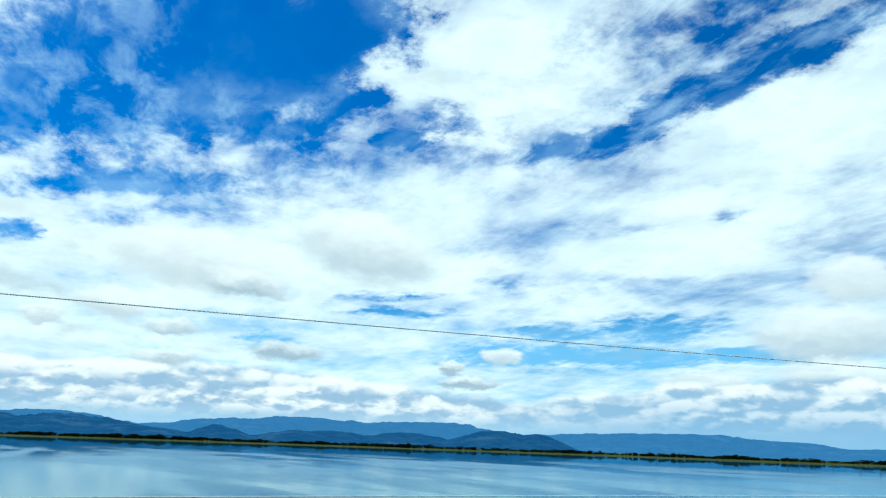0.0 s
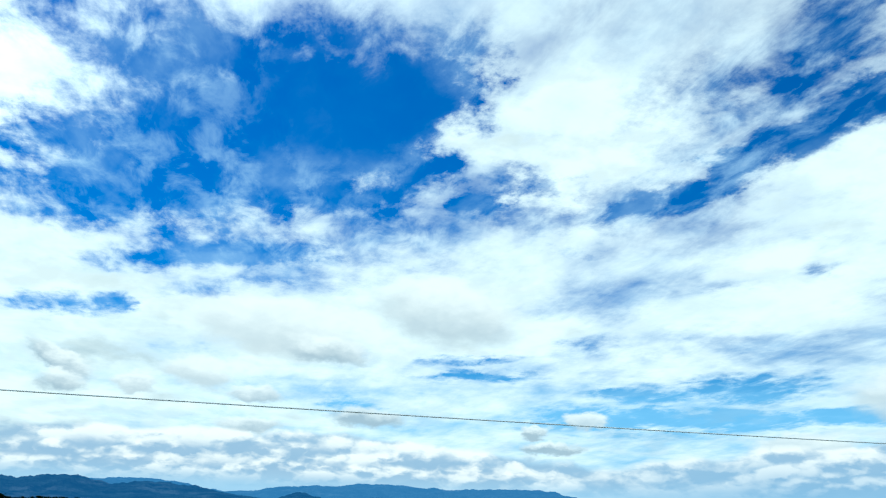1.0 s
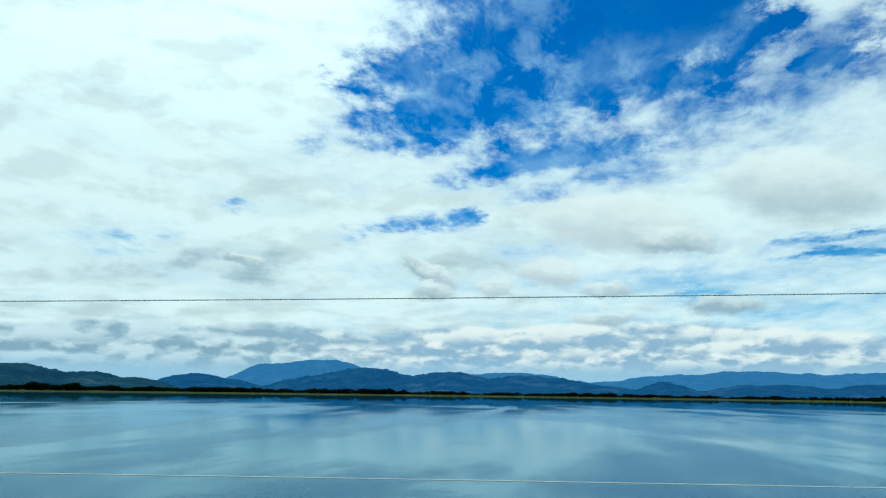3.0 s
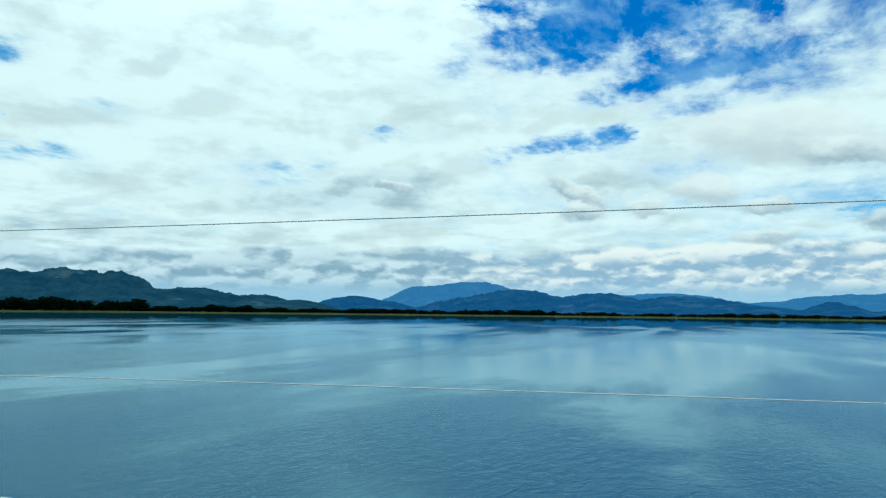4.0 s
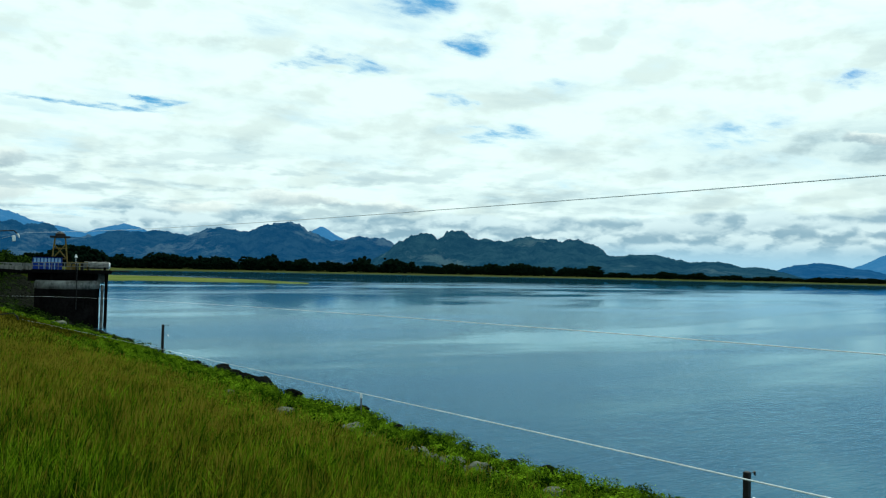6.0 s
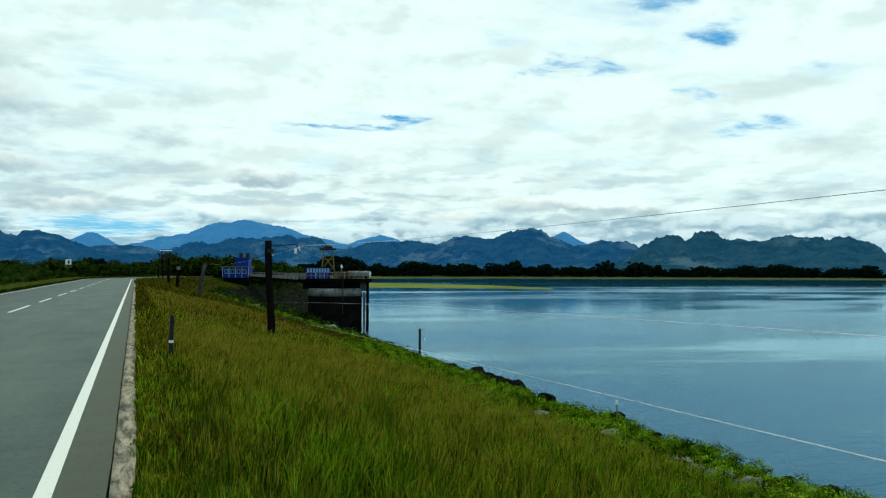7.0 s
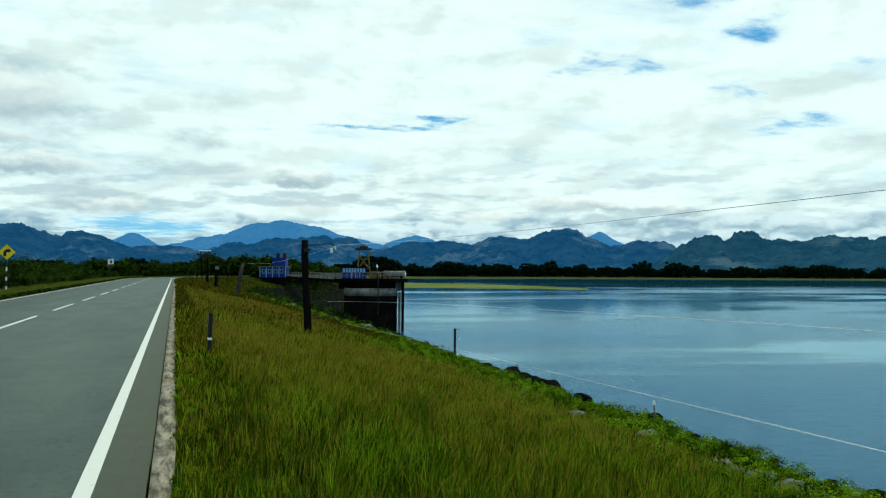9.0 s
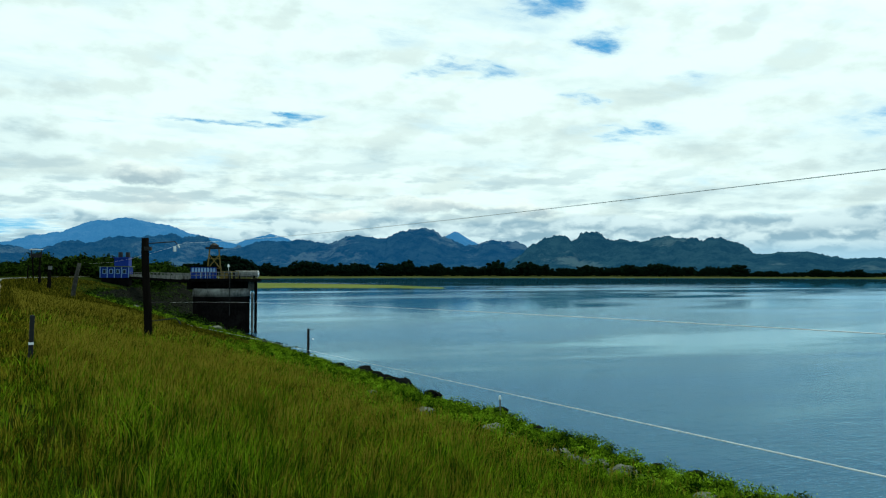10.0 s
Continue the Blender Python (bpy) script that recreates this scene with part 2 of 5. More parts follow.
# single clouds with white tops and grey feet: heading, elevation, half width, half height, lean, darkness
HEAPS = [
    (-108.3, 14.0, 4.6, 1.9, 8, 0.75), (-95.6, 12.2, 5.4, 1.7, 6, 0.55), (-99.6, 10.9, 2.8, 0.8, 4, 1.0), (-140.5, 8.0, 4.0, 1.6, 0, 0.75), (-142.5, 11.5, 2.5, 1.2, 0, 0.5),
    (-81.8, 8.7, 1.9, 0.55, 25, 1.1), (-82.0, 7.3, 1.2, 0.6, 0, 1.0), (-90.6, 8.7, 2.0, 0.9, 6, 0.65), (-94.6, 7.4, 1.6, 0.5, 0, 0.9), (-86.5, 7.6, 1.2, 0.5, 0, 0.7), (-102.6, 6.25, 2.1, 0.55, 0, 1.25),
    (-94.5, 5.3, 2.2, 0.45, 0, 0.9), (-116.0, 4.5, 2.0, 0.35, 0, 1.5), (-114.8, 5.5, 0.8, 0.35, 0, 1.4), (-118.6, 6.4, 1.4, 0.5, 0, 0.6), (-132.6, 4.8, 2.8, 0.8, 0, 0.7), (-141.0, 5.2, 3.0, 1.0, 0, 0.6),
    (-68.0, 9.2, 1.3, 0.35, 10, 1.0), (-35.5, 4.6, 2.2, 0.4, 6, 1.15), (-30.6, 4.9, 2.0, 0.3, 4, 1.0), (-28.0, 4.9, 3.0, 0.55, 0, 0.75), (-22.0, 4.0, 2.6, 0.4, 0, 0.45),
    (-8.4, 6.7, 2.1, 0.6, 0, 1.1), (-9.6, 4.8, 1.6, 0.6, 0, 0.5), (11.5, 11.0, 4.2, 1.5, -6, 0.9), (18.0, 12.0, 4.5, 1.6, -6, 1.0), (10.4, 6.9, 4.4, 0.55, 0, 1.0), (13.0, 8.6, 3.4, 0.4, 2, 0.9), (4.6, 4.5, 2.4, 0.5, 0, 0.8),
]
curly = g.v("ADD", plain, g.v("MULTIPLY", cauli, (3.4, 1.7, 0.0)))
lit = billow(0.24, 0.42, 11.0, 1.3)[1]
cx, cy, cz = g.split(curly)
dim = veil
for a, e, w, h, lean, dark in HEAPS:
    q = g.mapped(g.xyz(cx, cy, dim), (a, e, 0), (0, 0, radians(lean)), (w * 1.25, h * 1.3, 1e6), "TEXTURE")
    low = g.split(q)[1]
    solid = g.ramp(g.v("LENGTH", q), 1.20, 0.60, 0.0, 0.90)
    dim = g.ramp(g.m("SUBTRACT", g.m("MULTIPLY", g.m("SUBTRACT", 0.5, lit), 1.2), low), -0.95, 0.85, 0.0, dark)
    seen = g.blend(solid, seen, g.blend(g.m("MINIMUM", dim, 1.0), (0.97, 1.02, 0.97), (0.40, 0.51, 0.57)))
# thin grey layers lying level over the hills at the end of the road
layer = relief(0.14, 0.55, 5.0, 3.2, 6.0)[1]
band = g.m("MULTIPLY", g.ramp(elev, 10.0, 5.0), g.ramp(head, -60.0, -30.0, 0.30, 0.8))
seen = g.blend(g.m("MULTIPLY", band, g.ramp(layer, 0.55, 0.12, 0.0, 0.85)), seen, (0.45, 0.58, 0.64))

# heaped clouds low over the hills: banks, one before the other
clear = blobs([(2.0, 3.0, 5.0, 0.75, 0, 1.0), (-13.0, 3.3, 5.0, 0.3, 0, 0.5)], tight)
sunny = g.ramp(head, -66.0, -82.0)


def ridge(a, half, high):
    """A rise of a bank's top round one heading."""
    return g.ramp(g.m("ABSOLUTE", g.m("SUBTRACT", head, a)), half, half * 0.3, 0.0, high)


crown = g.m("ADD", g.m("ADD", ridge(-95.0, 20.0, 1.0), ridge(-138.0, 11.0, 1.2)), g.m("ADD", ridge(-121.0, 9.0, -0.5), ridge(-68.0, 14.0, 0.5)))


def bank(under, base, tall, lump, fx, fy, seed, dim):
    big = g.noise(shifted(0.0, 0.0, 0.13, 0.18, seed), 1.0, 2.0, 0.5)
    bulge, glow_up = billow(fx, fy, seed + 3.7, 3.4)
    edge = g.m("ADD", g.m("MULTIPLY", g.m("SUBTRACT", big, 0.5), 2.0 * tall), g.m("MULTIPLY", g.m("SUBTRACT", bulge, 0.62), 3.0 * lump))
    edge = g.m("SUBTRACT", g.m("ADD", edge, g.m("ADD", crown, base)), elev)
    top = g.blend(sunny, (0.76, 0.89, 0.92), (1.02, 1.03, 0.96))
    foot = g.blend(sunny, (0.31, 0.46, 0.56), (0.36, 0.53, 0.68))
    lit_up = g.m("SUBTRACT", g.ramp(glow_up, 0.25, 0.72), g.ramp(edge, 0.5, 2.2, 0.0, dim), None, True)
    full = g.m("MULTIPLY", g.m("MULTIPLY", g.ramp(edge, -0.12, 0.38), g.ramp(clear, 0.6, 0.1)), g.ramp(elev, 0.8, 2.6, 0.15, 0.94))
    return g.blend(full, under, g.blend(lit_up, foot, top))


seen = bank(seen, 3.8, 0.9, 0.9, 0.15, 0.34, 2.0, 0.55)
seen = bank(seen, 2.9, 0.8, 0.8, 0.20, 0.45, 21.0, 0.7)
seen = bank(seen, 1.9, 0.6, 0.6, 0.26, 0.60, 43.0, 0.9)
# bluish air close to the horizon
seen = g.blend(g.ramp(elev, 2.7, 0.6, 0.0, 0.85), seen, (0.36, 0.61, 0.80))
# a curtain of far rain
seen = g.blend(g.m("MULTIPLY", g.ramp(head, -112.0, -132.0), g.ramp(elev, 5.0, 1.5, 0.0, 0.6)), seen, (0.24, 0.48, 0.70))
bg = g.node("ShaderNodeBackground")
g.put(bg.inputs[0], seen)
bg.inputs[1].default_value = 1.0
wo = g.node("ShaderNodeOutputWorld")
g.tree.links.new(bg.outputs[0], wo.inputs[0])

sun = new("sun", bpy.data.lights.new("sun", "SUN"))
sun.data.energy, sun.data.angle, sun.data.color = 1.9, radians(6), (1.0, 0.96, 0.88)
sun.matrix_world = look(Vector((0, 0, 0)) + heading(SUN_A) * math.cos(radians(SUN_EL)) * 50 + Vector((0, 0, 50 * math.sin(radians(SUN_EL)))), (0, 0, 0))

# ---------------------------------------------------------------- materials


def vary(lo, hi, big=0.15, fine=6.0, rough=0.85, relief=0.3, dist=0.02, k=0.5):
    """A surface that varies between two colours at two scales."""
    def build(g):
        p = g.here()
        a = g.noise(p, big, 4.0)
        b = g.noise(p, fine, 6.0, 0.65)
        f = g.ramp(g.m("ADD", g.m("MULTIPLY", a, 1 - k), g.m("MULTIPLY", b, k)), 0.34, 0.66)
        return {"Base Color": g.mix(f, lo, hi), "Roughness": rough, "Normal": g.bump(b, relief, dist), "Specular IOR Level": 0.0}
    return build


def asphalt(g):
    p = g.here()
    grit = g.noise(p, 160.0, 2.0, 0.7)
    blotch = g.noise(g.mapped(p, scale=(1.0, 0.25, 1.0)), 0.9, 5.0, 0.6)
    dark = g.ramp(g.noise(g.mapped(p, scale=(1.0, 1.6, 1.0)), 16.0, 2.0, 0.5, 0.3), 0.60, 0.66)
    c = g.mix(g.ramp(blotch, 0.3, 0.7), (0.025, 0.044, 0.034), (0.054, 0.080, 0.062))
    c = g.mix(g.m("MULTIPLY", dark, 0.85), c, (0.012, 0.016, 0.013))
    c = g.mix(g.ramp(grit, 0.4, 0.7, 0.0, 0.30), c, (0.17, 0.18, 0.165))
    x, y, z = g.split(p)
    shoulder = g.ramp(g.m("ADD", x, g.m("MULTIPLY", blotch, 0.1)), -0.46, -0.36)
    pits = g.ramp(g.noise(g.mapped(p, scale=(1.0, 0.7, 1.0)), 26.0, 3.0, 0.6), 0.60, 0.68)
    c = g.mix(g.m("MULTIPLY", shoulder, 0.9), c, g.mix(pits, (0.054, 0.062, 0.034), (0.018, 0.018, 0.012)))
    return {"Base Color": c, "Roughness": 0.68, "Specular IOR Level": 0.18, "Normal": g.bump(grit, 0.25, 0.006)}


def paint(g):
    p = g.here()
    worn = g.ramp(g.noise(p, 14.0, 6.0, 0.7), 0.60, 0.72)
    crack = g.ramp(g.noise(g.mapped(p, scale=(0.6, 5.0, 1)), 3.0, 3.0, 0.6), 0.68, 0.74)
    c = g.mix(g.m("MAXIMUM", worn, crack), (0.56, 0.56, 0.48), (0.24, 0.25, 0.22))
    return {"Base Color": c, "Roughness": 0.7}


def edging(g):
    p = g.here()
    a = g.noise(g.mapped(p, scale=(2.0, 0.42, 1.0)), 5.0, 7.0, 0.70, 0.3)
    b = g.noise(p, 30.0, 4.0, 0.7)
    c = g.mix(g.ramp(a, 0.35, 0.65), (0.055, 0.052, 0.036), (0.33, 0.285, 0.20))
    c = g.mix(g.ramp(g.noise(g.mapped(p, scale=(1.0, 0.5, 1.0)), 0.7, 4.0), 0.53, 0.66, 0.0, 0.65), c, (0.28, 0.19, 0.10))
    c = g.mix(g.ramp(b, 0.58, 0.66, 0.0, 0.7), c, (0.07, 0.07, 0.05))
    return {"Base Color": c, "Roughness": 0.9, "Normal": g.bump(g.m("ADD", a, b), 0.15, 0.02), "Specular IOR Level": 0.1}


def soil(g):
    p = g.here()
    a = g.noise(p, 0.35, 5.0, 0.6)
    b = g.noise(p, 7.0, 6.0, 0.7)
    c = g.mix(g.ramp(a, 0.35, 0.65), (0.012, 0.024, 0.002), (0.026, 0.030, 0.004))
    c = g.mix(g.ramp(b, 0.45, 0.7, 0.0, 0.7), c, (0.02, 0.035, 0.008))
    far = g.ramp(g.v("LENGTH", p), 320.0, 600.0)
    shore = g.mix(g.noise(g.mapped(p, scale=(0.01, 0.01, 0.01)), 1.0, 5.0), (0.045, 0.060, 0.014), (0.085, 0.085, 0.026))
    c = g.mix(far, c, shore)
    return {"Base Color": c, "Roughness": 0.95, "Specular IOR Level": 0.0, "Normal": g.bump(b, 0.5, 0.05)}


def blade(g):
    p = g.here()
    r = g.island()
    patch = g.noise(p, 0.42, 4.0, 0.6)
    x, y, z = g.split(p)
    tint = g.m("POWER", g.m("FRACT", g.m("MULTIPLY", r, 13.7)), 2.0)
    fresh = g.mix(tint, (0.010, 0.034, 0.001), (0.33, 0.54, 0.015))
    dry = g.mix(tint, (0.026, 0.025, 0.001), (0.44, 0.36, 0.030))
    share = g.m("ADD", g.ramp(patch, 0.38, 0.66, 0.0, 0.55), g.m("SUBTRACT", g.ramp(y, 8.0, 17.0, -0.10, 0.27), g.ramp(y, 19.0, 32.0, 0.0, 0.32)))
    share = g.m("SUBTRACT", share, g.ramp(x, 4.6, 8.5, 0.0, 0.4))
    share = g.m("ADD", share, g.ramp(x, 1.7, 0.3, 0.0, 0.35))
    pick = g.ramp(g.m("SUBTRACT", share, g.m("FRACT", g.m("MULTIPLY", r, 7.31))), -0.15, 0.15)
    c = g.mix(pick, fresh, dry)
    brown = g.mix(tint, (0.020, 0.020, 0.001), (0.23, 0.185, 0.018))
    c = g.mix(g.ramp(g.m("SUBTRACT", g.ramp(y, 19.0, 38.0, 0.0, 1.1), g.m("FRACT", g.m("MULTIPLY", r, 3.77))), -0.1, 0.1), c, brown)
    # tufts vary in patches; the shade of gaps between them is painted in
    clump_shade = g.noise(p, 1.7, 3.0, 0.6)
    c = g.mix(g.ramp(clump_shade, 0.38, 0.60, 0.65, 0.0), c, (0.009, 0.021, 0.001))
    return {"Base Color": c, "Roughness": 0.7, "Specular IOR Level": 0.08}


def leaf(lo, hi):
    def build(g):
        r = g.island()
        b = g.ramp(g.noise(g.here(), 1.8, 3.0, 0.6), 0.3, 0.7)
        c = g.mix(g.m("MULTIPLY", g.m("ADD", r, b), 0.5), lo, hi)
        return {"Base Color": c, "Roughness": 0.7, "Specular IOR Level": 0.2}
    return build


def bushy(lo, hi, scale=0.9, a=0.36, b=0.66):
    """Scrub and weed leaves; noise darkens patches as painted shade between lit shoots."""
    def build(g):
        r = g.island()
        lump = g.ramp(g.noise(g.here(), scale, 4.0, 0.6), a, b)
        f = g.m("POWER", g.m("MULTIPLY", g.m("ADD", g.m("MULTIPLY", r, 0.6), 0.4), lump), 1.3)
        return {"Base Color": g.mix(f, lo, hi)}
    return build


def leafy(name, build, through_light=0.28):
    """A leaf surface that also lets light through."""
    mat = bpy.data.materials.new(name)
    mat.use_nodes = True
    g = Graph(mat.node_tree)
    c = build(g)["Base Color"]
    d = g.node("ShaderNodeBsdfDiffuse")
    g.put(d.inputs["Color"], c)
    t = g.node("ShaderNodeBsdfTranslucent")
    g.put(t.inputs["Color"], c)
    mx = g.node("ShaderNodeMixShader")
    mx.inputs[0].default_value = through_light
    g.tree.links.new(d.outputs[0], mx.inputs[1])
    g.tree.links.new(t.outputs[0], mx.inputs[2])
    out = g.node("ShaderNodeOutputMaterial")
    g.tree.links.new(mx.outputs[0], out.inputs[0])
    return mat


def stone(lo, hi):
    def build(g):
        p = g.here()
        r = g.lot()
        a = g.noise(p, 2.5, 6.0, 0.65)
        b = g.noise(p, 24.0, 4.0, 0.7)
        c = g.mix(g.m("MULTIPLY", g.m("ADD", a, r), 0.5), lo, hi)
        c = g.mix(g.ramp(b, 0.52, 0.7, 0.0, 0.6), c, tuple(q * 1.9 for q in hi))
        return {"Base Color": c, "Roughness": 0.9, "Normal": g.bump(g.m("ADD", a, b), 0.7, 0.04), "Specular IOR Level": 0.0}
    return build


def water():
    """Lake water: deep blue-green body colour under a glossy surface."""
    mat = bpy.data.materials.new("lake_water")
    mat.use_nodes = True
    g = Graph(mat.node_tree)
    p = g.here()
    # wind lanes: calm, bright water beside rippled, darker water
    lane = g.noise(g.mapped(p, rot=(0, 0, radians(-28)), scale=(0.0032, 0.014, 1.0)), 1.0, 5.0, 0.6, 0.8)
    lane = g.m("ADD", g.m("MULTIPLY", lane, 0.72), g.m("MULTIPLY", g.noise(g.mapped(p, rot=(0, 0, radians(-20)), scale=(0.012, 0.03, 1.0)), 1.0, 3.0, 0.5, 0.5), 0.28))
    rip = g.m("MULTIPLY", g.ramp(lane, 0.44, 0.58), g.ramp(g.v("LENGTH", p), 900.0, 350.0, 0.08, 1.0))
    # a cat's paw of wind on the near water
    paw = g.v("LENGTH", g.mapped(g.v("ADD", p, g.v("SCALE", g.v("SUBTRACT", g.noise(p, 0.06, 4.0, 0.6, 0.0, True), (0.5, 0.5, 0.5)), 30.0)), (56.0, 14.0, 0.0), (0, 0, radians(25)), (34.0, 15.0, 60.0), "TEXTURE"))
    rip = g.m("MAXIMUM", rip, g.ramp(paw, 1.25, 0.45))
    w1 = g.noise(g.mapped(p, rot=(0, 0, radians(20)), scale=(1.0, 2.4, 1.0)), 0.55, 4.0, 0.65, 0.4)
    w2 = g.noise(g.mapped(p, rot=(0, 0, radians(-10)), scale=(1.0, 2.0, 1.0)), 2.4, 3.0, 0.6)
    wave = g.m("ADD", w1, g.m("MULTIPLY", w2, 0.35))
    near = g.ramp(g.v("LENGTH", p), 300.0, 25.0, 0.07, 1.0)
    off = g.ramp(g.v("LENGTH", p), 250.0, 800.0, 0.06, 0.008)
    normal = g.bump(wave, g.m("MULTIPLY", near, g.m("ADD", 0.08, g.m("MULTIPLY", rip, 0.7))), 0.20)
    deep = g.node("ShaderNodeBsdfDiffuse")
    # rippled lanes get a darker body colour, for the darker sky they reflect
    g.put(deep.inputs["Color"], g.mix(rip, (0.020, 0.110, 0.165), (0.006, 0.050, 0.100)))
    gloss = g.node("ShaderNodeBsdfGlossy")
    # the reflection's tone is painted too: bluish when calm, darker in ripples
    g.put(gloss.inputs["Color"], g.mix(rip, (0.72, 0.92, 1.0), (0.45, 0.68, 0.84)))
    g.put(gloss.inputs["Roughness"], g.m("ADD", off, g.m("MULTIPLY", rip, 0.13)))
    g.put(gloss.inputs["Normal"], normal)
    fres = g.node("ShaderNodeFresnel")
    fres.inputs["IOR"].default_value = 1.28
    g.put(fres.inputs["Normal"], normal)
    both = g.node("ShaderNodeMixShader")
    g.put(both.inputs[0], g.m("MULTIPLY", fres.outputs[0], 0.92))
    g.tree.links.new(deep.outputs[0], both.inputs[1])
    g.tree.links.new(gloss.outputs[0], both.inputs[2])
    out = g.node("ShaderNodeOutputMaterial")
    g.tree.links.new(both.outputs[0], out.inputs[0])
    return mat


def hillside(lo, hi, bare, haze_glow, amount):
    """A far wooded hillside, its haze put in as blue emission and base tints."""
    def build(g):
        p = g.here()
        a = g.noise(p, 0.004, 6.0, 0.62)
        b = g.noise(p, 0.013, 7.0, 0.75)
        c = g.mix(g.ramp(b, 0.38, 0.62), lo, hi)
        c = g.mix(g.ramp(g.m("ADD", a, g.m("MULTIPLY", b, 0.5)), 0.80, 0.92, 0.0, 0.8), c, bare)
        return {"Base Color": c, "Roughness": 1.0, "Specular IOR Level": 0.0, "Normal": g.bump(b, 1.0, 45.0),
                "Emission Color": haze_glow, "Emission Strength": amount}
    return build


def plain_paint(col, rough=0.5, dirt=0.25, metal=0.0):
    def build(g):
        n = g.noise(g.here(), 3.0, 6.0, 0.7)
        dark = tuple(q * 0.45 + 0.015 for q in col)
        return {"Base Color": g.mix(g.ramp(n, 0.48, 0.75, 0.0, dirt * 2), col, dark), "Roughness": rough, "Metallic": metal,
                "Normal": g.bump(n, 0.15, 0.01), "Specular IOR Level": 0.2}
    return build


def timber(g):
    p = g.own()
    n = g.noise(g.mapped(p, scale=(14.0, 14.0, 0.9)), 1.6, 6.0, 0.7, 0.6)
    c = g.mix(n, (0.002, 0.0017, 0.0014), (0.013, 0.011, 0.009))
    return {"Base Color": c, "Roughness": 0.95, "Normal": g.bump(n, 0.8, 0.02), "Specular IOR Level": 0.0}


M = {
    "asphalt": material("worn_asphalt", asphalt), "paint": material("road_paint", paint), "edging": material("broken_concrete", edging),
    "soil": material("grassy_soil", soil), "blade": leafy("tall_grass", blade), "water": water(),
    "straw": leafy("straw", leaf((0.10, 0.085, 0.006), (0.34, 0.27, 0.03))),
    "rock": material("dark_rock", stone((0.002, 0.0025, 0.0025), (0.011, 0.012, 0.010))),
    "facing": material("facing_stone", stone((0.002, 0.0024, 0.002), (0.022, 0.024, 0.017))),
    "grey_timber": material("grey_timber", vary((0.015, 0.015, 0.012), (0.085, 0.08, 0.065), 1.5, 14.0, 0.95, 0.5)),
    "pale_rock": material("pale_rock", stone((0.05, 0.055, 0.038), (0.19, 0.20, 0.15))),
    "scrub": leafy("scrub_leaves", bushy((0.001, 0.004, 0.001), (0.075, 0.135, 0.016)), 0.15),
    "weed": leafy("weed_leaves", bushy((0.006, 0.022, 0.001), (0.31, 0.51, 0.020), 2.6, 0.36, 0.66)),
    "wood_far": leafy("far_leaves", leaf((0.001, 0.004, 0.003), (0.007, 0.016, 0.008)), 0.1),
    "verge": leafy("verge_grass", leaf((0.030, 0.052, 0.004), (0.17, 0.19, 0.03)), 0.3),
    "bark": material("bark", vary((0.03, 0.024, 0.018), (0.09, 0.075, 0.06), 0.8, 18.0, 0.95, 0.6)),
    "timber": material("weathered_timber", timber),
    # the last colour of each hill is haze, glowing from the surface itself
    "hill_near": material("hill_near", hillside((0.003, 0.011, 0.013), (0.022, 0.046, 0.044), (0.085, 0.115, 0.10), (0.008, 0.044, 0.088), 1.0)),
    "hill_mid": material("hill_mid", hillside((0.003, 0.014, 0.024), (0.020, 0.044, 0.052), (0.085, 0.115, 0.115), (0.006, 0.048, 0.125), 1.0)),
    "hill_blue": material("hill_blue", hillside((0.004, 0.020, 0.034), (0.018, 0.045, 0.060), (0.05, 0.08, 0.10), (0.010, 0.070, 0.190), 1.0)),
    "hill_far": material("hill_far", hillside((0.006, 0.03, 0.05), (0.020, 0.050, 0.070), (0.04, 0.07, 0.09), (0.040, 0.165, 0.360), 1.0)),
    "iron": material("dark_iron", plain_paint((0.016, 0.015, 0.014), 0.6, 0.3, 0.3)),
    "wire": material("galvanised_wire", plain_paint((0.72, 0.74, 0.75), 0.5, 0.05, 0.0)),
    "pale_wire": material("pale_wire", plain_paint((0.70, 0.72, 0.70), 0.5, 0.1, 0.0)),
    "porcelain": material("white_porcelain", plain_paint((0.75, 0.77, 0.76), 0.25, 0.1)),
    "blue": material("blue_paint", plain_paint((0.002, 0.022, 0.20), 0.7, 0.08)),
    "pale_blue": material("pale_blue_paint", plain_paint((0.20, 0.36, 0.55), 0.5, 0.3)),
    "yellow": material("yellow_paint", plain_paint((0.70, 0.55, 0.02), 0.5, 0.15)),
    "rust_yellow": material("ochre_paint", plain_paint((0.15, 0.10, 0.018), 0.6, 0.4)),
    "black": material("black_paint", plain_paint((0.012, 0.012, 0.012), 0.5, 0.1)),
    "white": material("white_paint", plain_paint((0.74, 0.75, 0.72), 0.6, 0.2)),
    "concrete": material("weathered_concrete", vary((0.07, 0.07, 0.06), (0.22, 0.22, 0.20), 0.5, 2.0, 0.9, 0.3)),
    # near black: backlight and under-deck shade of the tower are in this base colour
    "dark_concrete": material("near_black_concrete", vary((0.0015, 0.0015, 0.0015), (0.008, 0.0075, 0.007), 0.5, 3.0, 0.95, 0.3)),
    "spit": material("spit_grass", vary((0.07, 0.10, 0.022), (0.17, 0.19, 0.055), 0.02, 0.4, 0.95, 0.2)),
    "glass": material("dark_window_glass", plain_paint((0.02, 0.03, 0.04), 0.08, 0.05)),
    "green_roof": material("olive_sheet_roof", plain_paint((0.10, 0.13, 0.05), 0.6, 0.3)),
}

# ---------------------------------------------------------------- mesh helpers
rng = np.random.default_rng(7)


